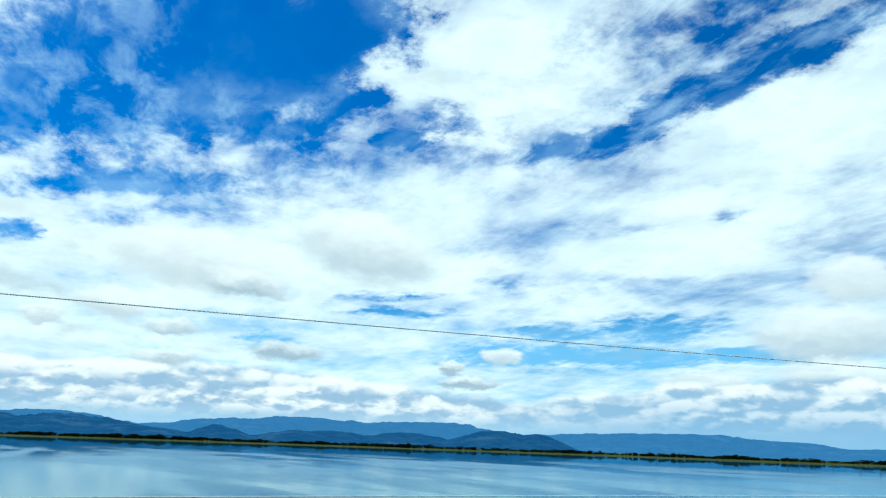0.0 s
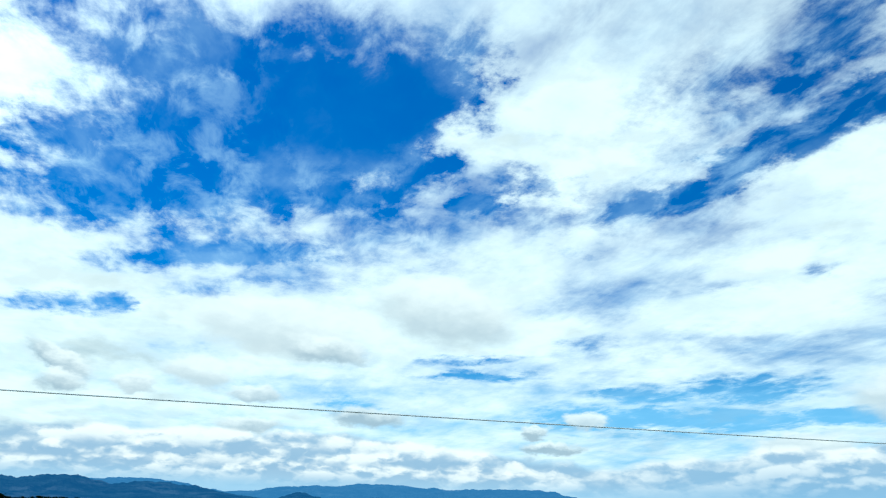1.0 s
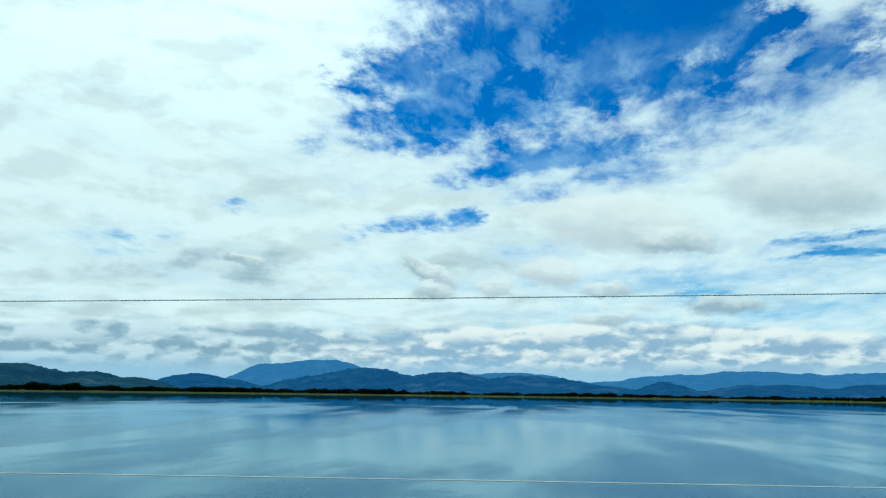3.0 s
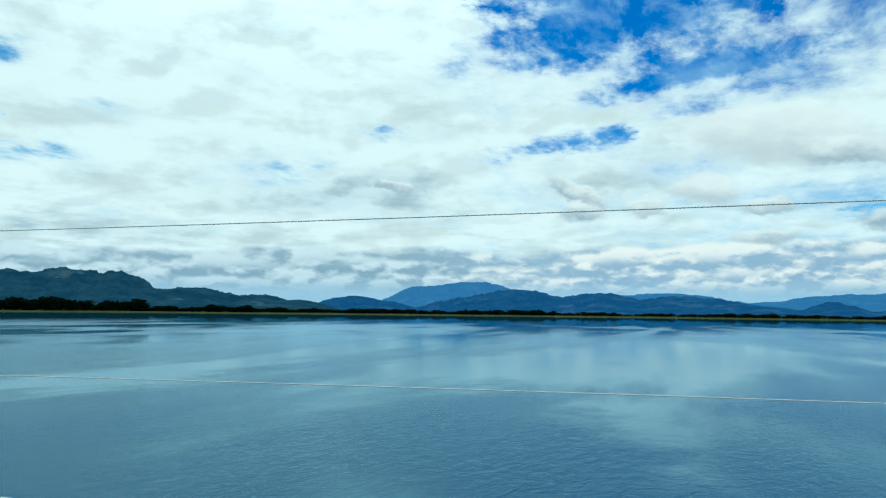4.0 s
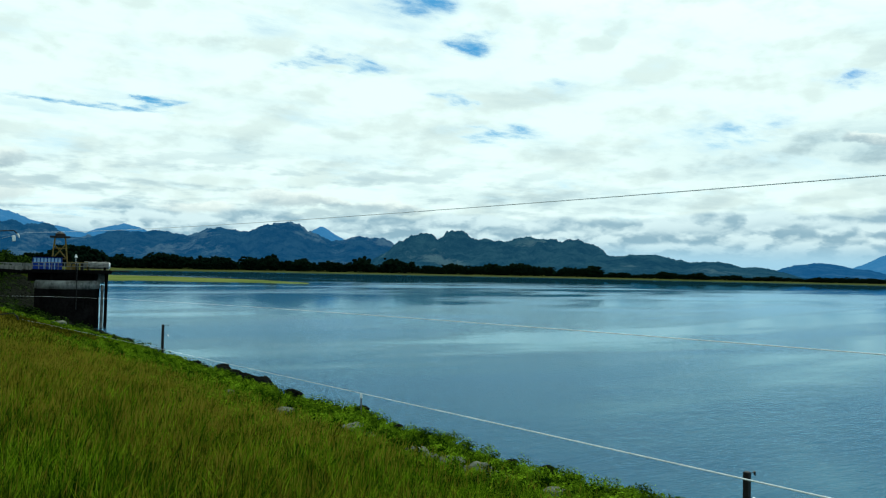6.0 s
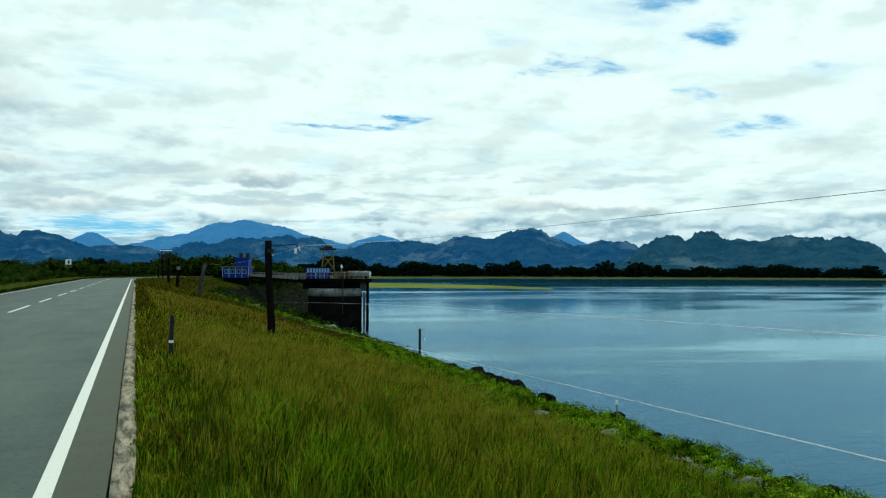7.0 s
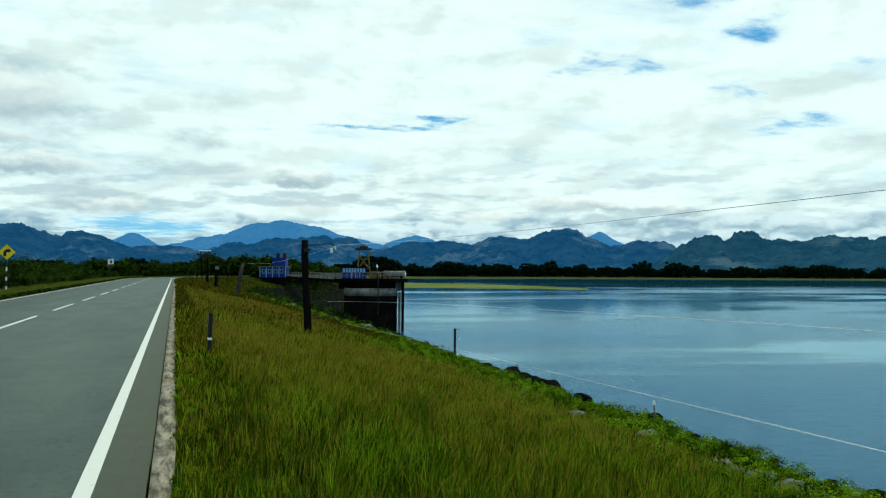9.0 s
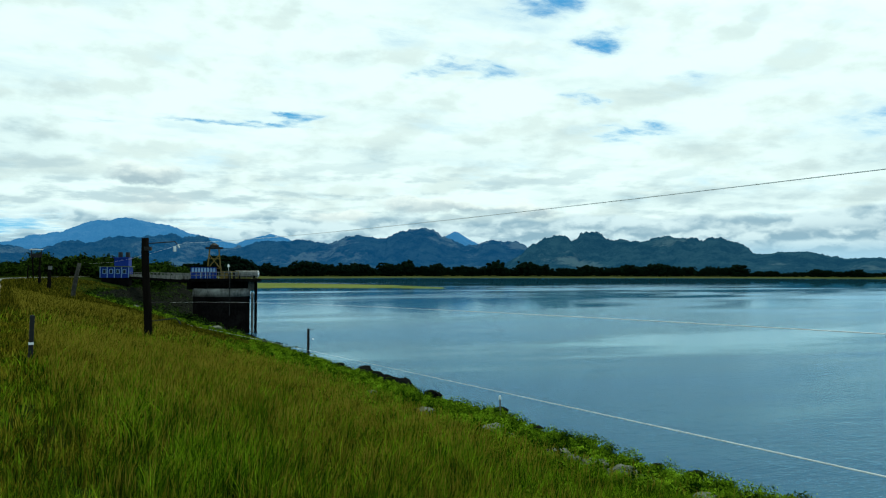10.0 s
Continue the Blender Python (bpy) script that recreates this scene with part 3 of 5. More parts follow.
def link(name, mesh, mat, parent=None, label=""):
    ob = new(name, mesh)
    if mat is not None:
        mesh.materials.append(mat)
    if parent is not None:
        ob.parent = parent
    if label:
        ob["label"] = label
    return ob


def part(name, bm, mat, parent=None, label="", smooth=False):
    """One mesh object from a bmesh, under a thing or a part."""
    mesh = bpy.data.meshes.new(name)
    if smooth:
        for f in bm.faces:
            f.smooth = True
    bm.to_mesh(mesh)
    bm.free()
    return link(name, mesh, mat, parent, label)


def thing(name, m, label, category, group="", kind=""):
    ob = new(name)
    ob.empty_display_size = 0.2
    ob.matrix_world = m
    return tagged(ob, label, category, group, kind)


def box(sx, sy, sz, at=(0, 0, 0), bevel=0.0, m=None):
    """A box of that size whose bottom centre is at the given place."""
    bm = bmesh.new()
    bmesh.ops.create_cube(bm, size=1.0)
    bmesh.ops.transform(bm, matrix=Matrix.Translation((at[0], at[1], at[2] + sz / 2)) @ Matrix.Diagonal((sx, sy, sz, 1)), verts=bm.verts)
    if bevel:
        bmesh.ops.bevel(bm, geom=bm.edges[:], offset=bevel, segments=1, affect="EDGES")
    if m is not None:
        bmesh.ops.transform(bm, matrix=m, verts=bm.verts)
    return bm


def rod(a, b, r0, r1=None, seg=8):
    """A tapered rod from a to b."""
    a, b = Vector(a), Vector(b)
    bm = bmesh.new()
    bmesh.ops.create_cone(bm, cap_ends=True, segments=seg, radius1=r0, radius2=r0 if r1 is None else r1, depth=(b - a).length)
    turn = (b - a).to_track_quat("Z", "Y").to_matrix().to_4x4()
    bmesh.ops.transform(bm, matrix=Matrix.Translation((a + b) / 2) @ turn, verts=bm.verts)
    return bm


def merged(*bms):
    out = bmesh.new()
    for b in bms:
        tmp = bpy.data.meshes.new("tmp")
        b.to_mesh(tmp)
        b.free()
        out.from_mesh(tmp)
        bpy.data.meshes.remove(tmp)
    return out


def fast_mesh(name, verts, quads=None, tris=None, smooth=False):
    """A mesh from number arrays."""
    mesh = bpy.data.meshes.new(name)
    nq = 0 if quads is None else len(quads)
    nt = 0 if tris is None else len(tris)
    mesh.vertices.add(len(verts))
    mesh.vertices.foreach_set("co", np.asarray(verts, dtype=np.float32).ravel())
    loops = np.concatenate([np.asarray(q, dtype=np.int32).ravel() for q in (quads, tris) if q is not None])
    mesh.loops.add(len(loops))
    mesh.loops.foreach_set("vertex_index", loops)
    mesh.polygons.add(nq + nt)
    mesh.polygons.foreach_set("loop_start", np.concatenate([np.arange(nq) * 4, nq * 4 + np.arange(nt) * 3]).astype(np.int32))
    if smooth:
        mesh.polygons.foreach_set("use_smooth", np.ones(nq + nt, dtype=bool))
    mesh.update(calc_edges=True)
    return mesh


def grid_quads(n, m):
    i, j = np.meshgrid(np.arange(n - 1), np.arange(m - 1), indexing="ij")
    a = (i * m + j).ravel()
    return np.stack([a, a + m, a + m + 1, a + 1], 1)


def hash2(i, j, seed):
    h = np.sin(i * 127.1 + j * 311.7 + seed * 74.7) * 43758.5453
    return h - np.floor(h)


def lumps(x, y, seed=0.0, octaves=4, gain=0.5):
    """Fractal value noise, about -1 to 1."""
    total, amp, norm = np.zeros_like(x, dtype=float), 1.0, 0.0
    for o in range(octaves):
        i, j = np.floor(x), np.floor(y)
        fx, fy = x - i, y - j
        fx, fy = fx * fx * (3 - 2 * fx), fy * fy * (3 - 2 * fy)
        a = hash2(i, j, seed + o) * (1 - fx) + hash2(i + 1, j, seed + o) * fx
        b = hash2(i, j + 1, seed + o) * (1 - fx) + hash2(i + 1, j + 1, seed + o) * fx
        total += amp * (2 * (a * (1 - fy) + b * fy) - 1)
        norm += amp
        amp *= gain
        x, y = x * 2.03 + 17.3, y * 2.03 + 9.1
    return total / norm


def step(x, a, b):
    t = np.clip((x - a) / (b - a), 0, 1)
    return t * t * (3 - 2 * t)


# ---------------------------------------------------------------- the lie of the land
WATER = -8.0
BEND_Y, BEND_R, BEND_MAX = 136.0, 85.0, radians(17)


def bend(y):
    """How far the road has swung to the lake's side at y."""
    y = np.asarray(y, dtype=float)
    d = np.clip(y - BEND_Y, 0, BEND_R * math.sin(BEND_MAX))
    arc = BEND_R - np.sqrt(BEND_R ** 2 - d ** 2)
    return arc + np.clip(y - BEND_Y - BEND_R * math.sin(BEND_MAX), 0, None) * math.tan(BEND_MAX)


def brow(y):
    """Where the grass slope of the dam breaks into the stone face."""
    return 10.7 + 1.7 * step(np.asarray(y, dtype=float), 6.0, 46.0)


SHORE_A = [-180, -140, -120, -95, -70, -45, -25, -14, -8]
SHORE_D = [2300, 1680, 1900, 1900, 1680, 1450, 1210, 1060, 1000]


def land(x, y):
    """Height of the ground."""
    x, y = np.asarray(x, dtype=float), np.asarray(y, dtype=float)
    u = x - bend(y)
    r, a = np.hypot(x, y), np.degrees(np.arctan2(-x, y))
    b = brow(y)
    slope = -0.212 * np.clip(u - 0.4, 0, b - 0.4) - (0.37 - 0.08 * step(y, 60, 115)) * np.clip(u - b, 0, None)
    slope += (0.07 * lumps(x * 0.5, y * 0.5, 3) + 0.03 * lumps(x * 2, y * 2, 5)) * step(u, 0.8, 2.5)
    left = 0.10 * step(-u, 7.9, 8.4) - 2.0 * step(-u, 13.0, 30.0)
    near = np.where(u > -2, slope, left) - 0.16 * step(u, 0.12, 0.02) * step(-u, 7.9, 7.8)
    near += 0.5 * lumps(x * 0.02, y * 0.02, 11) * step(-u, 16.0, 60.0)
    near = np.maximum(near, -12.0)
    # the far side of the lake
    sd = np.interp(a, SHORE_A, SHORE_D) + 60 * lumps(a * 0.16, a * 0, 21)
    far = -12.0 + 4.0 * step(r, sd - 60, sd) + 3.0 * step(r, sd, sd + 170)
    lake_side = np.maximum(near, far)
    return np.where(u > 0, lake_side, near)


def spread(lo, hi, fine, n_out):
    inner = np.arange(lo, hi + fine / 2, fine)
    out = (4900 - max(abs(lo), abs(hi))) * (np.linspace(0, 1, n_out + 1)[1:] ** 2.4)
    return np.concatenate([(lo - out)[::-1], inner, hi + out])


gx, gy = spread(-14.0, 32.0, 0.5, 62), spread(-16.0, 216.0, 1.0, 62)
X, Y = np.meshgrid(gx, gy, indexing="ij")
ground = link("ground", fast_mesh("ground", np.stack([X, Y, land(X, Y)], -1).reshape(-1, 3), grid_quads(len(gx), len(gy)), smooth=True), M["soil"])
tagged(ground, "grassy dam bank and flat shore land around the lake", "ground", kind="structure")

wx = np.array([-4900.0, -1500, -400, 0, 60, 200, 600, 1500, 4900])
X, Y = np.meshgrid(wx, wx, indexing="ij")
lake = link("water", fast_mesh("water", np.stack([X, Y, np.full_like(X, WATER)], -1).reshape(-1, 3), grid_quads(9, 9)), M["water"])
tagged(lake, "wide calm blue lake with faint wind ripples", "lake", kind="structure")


# a low grassy spit that reaches out from the land beyond the tower
aa, tt = np.linspace(-11.0, -30.0, 90), np.linspace(0, 1, 14)
A, T = np.meshgrid(aa, tt, indexing="ij")
q = (A + 11.0) / -19.0
r_near = 432 + 14 * lumps(A * 0.5, A * 0, 5) + 10 * q
r_far = r_near + 280 * np.clip(1 - q, 0, 1) ** 0.6 + 2
Rr = r_near + (r_far - r_near) * T
Z = WATER - 0.6 + 1.5 * np.sin(np.pi * T) ** 0.5 * (0.65 + 0.35 * (1 - q)) - 0.5 * (q > 0.985)
spit = link("spit", fast_mesh("spit", np.stack([-np.sin(np.radians(A)) * Rr, np.cos(np.radians(A)) * Rr, Z], -1).reshape(-1, 3), grid_quads(90, 14), smooth=True), M["spit"])
tagged(spit, "low yellow-green grassy spit in the lake", "spit", kind="structure")


def ribbon(u0, u1, y0, y1, z, dy=2.0, thick=0.0, wav=0.0, seed=0):
    """A strip along the road between two side distances."""
    n = max(2, int((y1 - y0) / dy) + 1)
    y = np.linspace(y0, y1, n)
    o = bend(y)
    j = wav * (lumps(y * 1.3, y * 0, 4.4) + 0.6 * lumps(y * 6.0, y * 0, 8.8)) if wav else 0
    rows = [np.stack([o + u0, y, np.full(n, z)], -1), np.stack([o + u1 + j, y, np.full(n, z)], -1)]
    if thick:
        rows = [np.stack([o + u0, y, np.full(n, z - thick)], -1)] + rows + [np.stack([o + u1 + j, y, np.full(n, z - thick)], -1)]
    return np.concatenate(rows), grid_quads(len(rows), n)[:, ::-1]


road = link("road", fast_mesh("road", *ribbon(-7.75, -0.12, -60, 330, 0.0, 0.10, 0.2, 0.014)), M["asphalt"])
tagged(road, "worn grey asphalt road along the dam", "road", kind="structure")
for name, u0, u1 in (("edge_line", -0.57, -0.455), ("edge_line", -7.56, -7.44)):
    link(name, fast_mesh(name, *ribbon(u0, u1, -60, 320, 0.004)), M["paint"], road, "worn white painted edge line")
for k in range(26):
    y0 = 21.5 + 9.25 * (k - 5)
    link("lane_dash", fast_mesh("lane_dash", *ribbon(-4.11, -4.00, y0, y0 + 5.7, 0.004, 1.0)), M["paint"], road, "white painted lane dash")
verge_bank = link("verge_bank", fast_mesh("verge_bank", *ribbon(-10.5, -7.86, -60, 330, 0.20, 0.5, 0.3, 0.10)), M["soil"])
tagged(verge_bank, "raised earth verge beside the road", "verge", kind="structure")
y0 = -14.0
while y0 < 95:
    ln = 2.0 + 6.0 * rng.random()
    link("edging_slab", fast_mesh("edging_slab", *ribbon(-0.106, 0.05, y0, y0 + ln - 0.02, -0.006 - 0.012 * rng.random(), 0.05, 0.14, 0.045, y0)), M["edging"], road)
    y0 += ln

# ---------------------------------------------------------------- hills
# heading, elevation of the top, half width (degrees), distance
NEAR_HILLS = [
    (-37.8, 2.55, 2.2, 2500), (-40.6, 2.72, 2.2, 2550), (-45.4, 2.6, 4.6, 2500), (-42.6, 2.45, 3.4, 2520), (-48.8, 2.3, 2.8, 2450),
    (-53.5, 1.35, 4.5, 2400), (-58.6, 1.05, 2.2, 2350), (-61.2, 0.7, 1.8, 2350),
]
MID_HILLS = [
    (20.0, 2.6, 8.0, 3100), (11.0, 2.9, 5.5, 3000), (6.0, 2.5, 3.2, 2950), (1.0, 1.7, 6.0, 3100), (-9.0, 2.5, 7.0, 3300), (-18.5, 2.2, 6.0, 3200),
    (-23.8, 2.65, 4.0, 3000), (-27.6, 3.05, 4.0, 3000), (-33.6, 2.25, 4.2, 2950), (-65.6, 1.05, 2.6, 3000),
    (-77.0, 1.7, 4.0, 3300), (-83.2, 1.4, 3.6, 3100), (-89.0, 1.2, 4.5, 3100), (-98.5, 0.95, 1.5, 2900), (-118.6, 1.2, 2.8, 2900), (-121.0, 1.0, 1.6, 2880), (-106.0, 0.8, 4.0, 3000), (-112.0, 0.85, 3.0, 3050), (-92.5, 0.75, 3.5, 2900),
]
FAR_HILLS = [
    (34.0, 2.4, 14.0, 4300), (2.9, 2.55, 3.2, 4300), (-7.4, 3.7, 7.6, 4300), (-17.0, 2.75, 4.5, 4300), (-30.4, 3.0, 3.0, 3800), (-152.0, 1.1, 14.0, 4300),
]
# long level ridges in the haze
TABLE_HILLS = [(-73.2, 2.15, 4.0, 4350), (-88.0, 1.45, 4.6, 4300), (-104.0, 1.62, 8.5, 4350), (-113.0, 1.68, 5.0, 4300), (-131.0, 1.35, 9.0, 4350)]


def hill(a, el, w, d, mat, seed, rough, blunt=0.02, jag=0.5, power=0.62, level=0.0):
    """A wooded hill: a long broken ridge with spurs and gullies."""
    na, nr = int(60 + 56 * w), 52
    aa = np.linspace(a - 2.0 * w, a + 2.0 * w, na)
    depth = 0.17 * d
    rr = np.linspace(d - depth, d + depth * 0.6, nr)
    A, Rr = np.meshgrid(aa, rr, indexing="ij")
    top = d * math.tan(radians(el)) + 1.5 + 4.5
    t = (A - a) / (2.0 * w)
    s = (Rr - d) / np.where(Rr < d, depth, depth * 0.6)
    arc = A * radians(1) * d / 100.0
    gully = np.abs(lumps(arc * 0.8 + 0.8 * s, Rr / 300.0, seed, 6, 0.58))
    prof = np.clip(1 - (np.abs(t) ** 2 + blunt) ** power + blunt ** power, 0, 1.0) ** 1.1
    if level:
        prof = np.clip(1 - np.abs(t * (1 + 0.15 * np.sin(3 * t + seed))) ** level, 0, 1)
    edge = lumps(arc * 1.0, Rr / 400.0, seed + 3, 3, 0.6) * 1.3 + lumps(arc * 4.0, Rr / 60.0, seed + 9, 4, 0.7) * jag
    crest = 1 + rough * edge * (0.45 + 0.55 * (1 - np.exp(-(t * 5) ** 2)))
    body = prof * crest * np.clip(1 - np.abs(s) ** 1.25, 0, 1)
    z = -4.5 + top * body * (1 - 0.75 * gully * (1.0 - np.exp(-(s * 3.0) ** 2)))
    ar = np.radians(A)
    V = np.stack([-np.sin(ar) * Rr, np.cos(ar) * Rr, z - 3.0 * (body <= 0)], -1).reshape(-1, 3)
    return link("hill", fast_mesh("hill", V, grid_quads(na, nr), smooth=True), mat)


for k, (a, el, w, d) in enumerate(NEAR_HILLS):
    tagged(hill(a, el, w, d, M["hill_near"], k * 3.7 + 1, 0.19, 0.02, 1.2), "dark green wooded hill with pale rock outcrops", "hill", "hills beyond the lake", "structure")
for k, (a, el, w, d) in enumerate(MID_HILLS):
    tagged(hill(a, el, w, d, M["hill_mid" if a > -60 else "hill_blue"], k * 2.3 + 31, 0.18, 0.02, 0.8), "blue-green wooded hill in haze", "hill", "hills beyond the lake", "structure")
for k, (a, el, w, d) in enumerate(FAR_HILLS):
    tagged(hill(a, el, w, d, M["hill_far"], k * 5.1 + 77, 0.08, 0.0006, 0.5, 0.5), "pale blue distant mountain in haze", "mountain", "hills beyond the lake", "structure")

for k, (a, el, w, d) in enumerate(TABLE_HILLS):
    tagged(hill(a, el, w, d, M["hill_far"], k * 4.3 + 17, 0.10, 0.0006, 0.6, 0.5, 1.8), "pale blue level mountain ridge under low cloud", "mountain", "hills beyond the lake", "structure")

# ---------------------------------------------------------------- woods and scrub
ICO = bmesh.new()
bmesh.ops.create_icosphere(ICO, subdivisions=1, radius=1.0)
ICO_V = np.array([v.co[:] for v in ICO.verts])
ICO_F = np.array([[v.index for v in f.verts] for f in ICO.faces])
ICO.free()


def clumps(name, centres, sizes, flat=0.8, jitter=0.35):
    """Many small uneven leaf clumps in one mesh."""
    n, k = len(centres), len(ICO_V)
    V = ICO_V[None] * (1 + jitter * (rng.random((n, k, 1)) * 2 - 1)) * sizes[:, None, None]
    V[:, :, 2] *= flat
    V = V + centres[:, None, :]
    F = ICO_F[None] + (np.arange(n) * k)[:, None, None]
    return fast_mesh(name, V.reshape(-1, 3), None, F.reshape(-1, 3))


def leaves(name, centres, size, spread_r, count):
    """Crowns of single small leaves scattered about the centres, in one mesh."""
    n = len(centres) * count
    c = np.repeat(centres, count, 0)
    d = rng.normal(size=(n, 3))
    d /= np.linalg.norm(d, axis=1)[:, None]
    rad = np.repeat(spread_r, count)[:, None] * (rng.random((n, 1)) ** 0.4)
    c = c + d * rad * np.array([1, 1, 0.8])
    a = np.cross(d + 0.5 * rng.normal(size=(n, 3)), rng.normal(size=(n, 3)))
    a /= np.linalg.norm(a, axis=1)[:, None]
    b = np.cross(a, d + 0.6 * rng.normal(size=(n, 3)))
    b /= np.linalg.norm(b, axis=1)[:, None]
    s = size * (0.6 + 0.8 * rng.random((n, 1)))
    V = np.stack([c - a * s, c + b * s * 0.45, c + a * s, c - b * s * 0.45], 1)
    F = np.arange(n * 4).reshape(-1, 4)
    return fast_mesh(name, V.reshape(-1, 3), F)


def far_wood(a0, a1, back, h0, h1, count, label, dist=None):
    """A belt of far trees along the shore."""
    a = a0 + (a1 - a0) * rng.random(count)
    sd = np.interp(a, SHORE_A, SHORE_D) + 60 * lumps(a * 0.16, a * 0, 21) if dist is None else np.full(count, dist)
    r = sd + back * (0.75 + 0.5 * rng.random(count))
    x, y = -np.sin(np.radians(a)) * r, np.cos(np.radians(a)) * r
    h = (h0 + (h1 - h0) * rng.random(count)) * (0.75 + 0.45 * lumps(a * 0.9, a * 0, 51) + 0.25 * lumps(a * 4.0, a * 0, 57))
    z = land(x, y)
    per = 16
    c = np.repeat(np.stack([x, y, z], -1), per, 0)
    hh = np.repeat(h, per)
    c[:, 0] += rng.normal(size=len(c)) * hh * 0.22
    c[:, 1] += rng.normal(size=len(c)) * hh * 0.22
    c[:, 2] += hh * (0.12 + 0.80 * rng.random(len(c)))
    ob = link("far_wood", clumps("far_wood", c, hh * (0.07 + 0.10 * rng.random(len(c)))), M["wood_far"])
    return tagged(ob, label, "trees", kind="stuff")


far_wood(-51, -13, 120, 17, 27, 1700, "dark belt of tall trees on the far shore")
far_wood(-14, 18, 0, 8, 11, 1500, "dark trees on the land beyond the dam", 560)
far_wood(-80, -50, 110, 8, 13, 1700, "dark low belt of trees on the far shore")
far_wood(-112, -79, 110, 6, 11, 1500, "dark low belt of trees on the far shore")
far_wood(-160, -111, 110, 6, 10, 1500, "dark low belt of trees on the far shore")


def scrub_belt(u0, u1, y0, y1, h0, h1, count, per, leaf_size, label):
    """Thick scrub beside the road."""
    u, y = u0 + (u1 - u0) * rng.random(count), y0 + (y1 - y0) * rng.random(count) ** 1.3
    x = u + bend(y)
    h = h0 + (h1 - h0) * rng.random(count) ** 1.5
    base = np.stack([x, y, land(x, y)], -1)
    c = np.repeat(base, per, 0)
    hh = np.repeat(h, per)
    way_out = rng.normal(size=c.shape)
    way_out[:, 2] = np.abs(way_out[:, 2]) * 1.1 - 0.35
    way_out /= np.linalg.norm(way_out, axis=1)[:, None]
    c += way_out * (hh * 0.34)[:, None] * np.array([1.25, 1.25, 1.0])
    c[:, 2] += hh * 0.42
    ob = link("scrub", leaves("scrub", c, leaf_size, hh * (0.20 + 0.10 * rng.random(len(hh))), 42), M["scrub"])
    return tagged(ob, label, "bushes", kind="stuff")


scrub_belt(-17, -9.4, 14, 140, 0.8, 2.1, 640, 7, 0.060, "dense dark green scrub along the road")
scrub_belt(-34, -15, 20, 200, 2.2, 3.9, 640, 7, 0.10, "dense dark green scrub behind the roadside verge")
scrub_belt(-90, -32, 60, 330, 3.0, 5.2, 620, 7, 0.20, "dark green bushes on the land below the dam")
scrub_belt(-40, -9, 140, 330, 2.4, 4.2, 480, 7, 0.20, "dark green bushes along the bend of the road")
scrub_belt(-12, 16, 205, 330, 3.0, 7.0, 330, 6, 0.5, "dark green scrub beyond the bend of the road")

# ---------------------------------------------------------------- fence, signs, buildings


def spot(a, d, up=0.0):
    """A place on the ground at a heading and distance from the eye."""
    h = heading(a) * d
    return Vector((h.x, h.y, float(land(h.x, h.y)) + up))


def fence_post(at, height, lean=(0, 0), arms=True, thick=0.11, look_mat="timber"):
    """A tall rough timber fence post with iron arms that carry wires."""
    ob = thing("fence_post", pose(at.x, at.y, at.z, lean[1], lean[0], 0), "rough dark timber fence post in the dam grass", "fence post", "posts of the tall fence")
    bm = bmesh.new()
    seg, rings = 9, 9
    grid = []
    for k in range(rings):
        t = k / (rings - 1)
        z = -0.3 + (height + 0.3) * t
        wob = 0.035 * math.sin(5 * t + at.y)
        row = []
        for i in range(seg):
            q = 2 * math.pi * i / seg
            r = thick * (1.05 - 0.25 * t) * (1 + 0.22 * noise.noise(Vector((math.cos(q) * 1.5, math.sin(q) * 1.5, z * 1.3 + at.y))))
            row.append(bm.verts.new((wob + r * math.cos(q), r * math.sin(q), z)))
        grid.append(row)
    for k in range(rings - 1):
        for i in range(seg):
            bm.faces.new((grid[k][i], grid[k][(i + 1) % seg], grid[k + 1][(i + 1) % seg], grid[k + 1][i]))
    bm.faces.new(grid[-1])
    part("post", bm, M[look_mat], ob, smooth=True)
    if arms:
        part("side_arm", rod((0.03, 0, 0.456 - at.z), (0.645, 0.04, 0.456 - at.z), 0.010), M["iron"], ob, "short thin iron side arm")
        for z in (height - 0.14, 0.72):
            arm = part("arm", merged(rod((0.03, 0, z - 0.04), (0.86, 0, z + 0.02), 0.016), rod((0.86, 0, z + 0.02), (0.97, 0, z - 0.10), 0.016)), M["iron"], ob, "thin bent iron arm")
            part("insulator", merged(rod((0.95, 0, z - 0.07), (0.99, 0, z - 0.15), 0.026, 0.026), rod((0.99, 0, z - 0.15), (1.0, 0, z - 0.19), 0.018)), M["porcelain" if z > 1.5 else "black"], arm, "small porcelain insulator")
        part("binding", rod((0.03, 0, height - 0.40), (0.03, 0, height - 0.28), thick * 1.12, thick * 1.12, 10), M["iron"], ob, "wire wound round the post")
        part("hanging_plate", box(0.09, 0.02, 0.17, (0.86, 0, height - 0.44), 0.01), M["porcelain"], ob, "small pale plate hung below the arm")
    return ob


P1 = spot(-9.25, 26.0)
fence_post(P1, 3.30, (-1.5, 0), True, 0.13)
p2 = spot(-4.2, 78)
leaning = fence_post(p2, 3.3, (9, 0), False, 0.20, "grey_timber")
leaning["label"] = "leaning grey weathered timber fence post"
plated = fence_post(spot(-2.75, 112), 3.2, (0, 0), False, 0.25)
part("plate", box(0.50, 0.04, 0.45, (0.1, -0.3, 2.65), 0.01), M["concrete"], plated, "small pale plate fixed to the post")
fence_post(spot(-2.15, 150), 3.0, (0, 0), False, 0.24)
fence_post(spot(-1.45, 165), 2.6, (3, 0), False, 0.14)
P0 = Vector((4.3, -27.0, float(land(4.3, -27.0))))
fence_post(P0, 3.30)


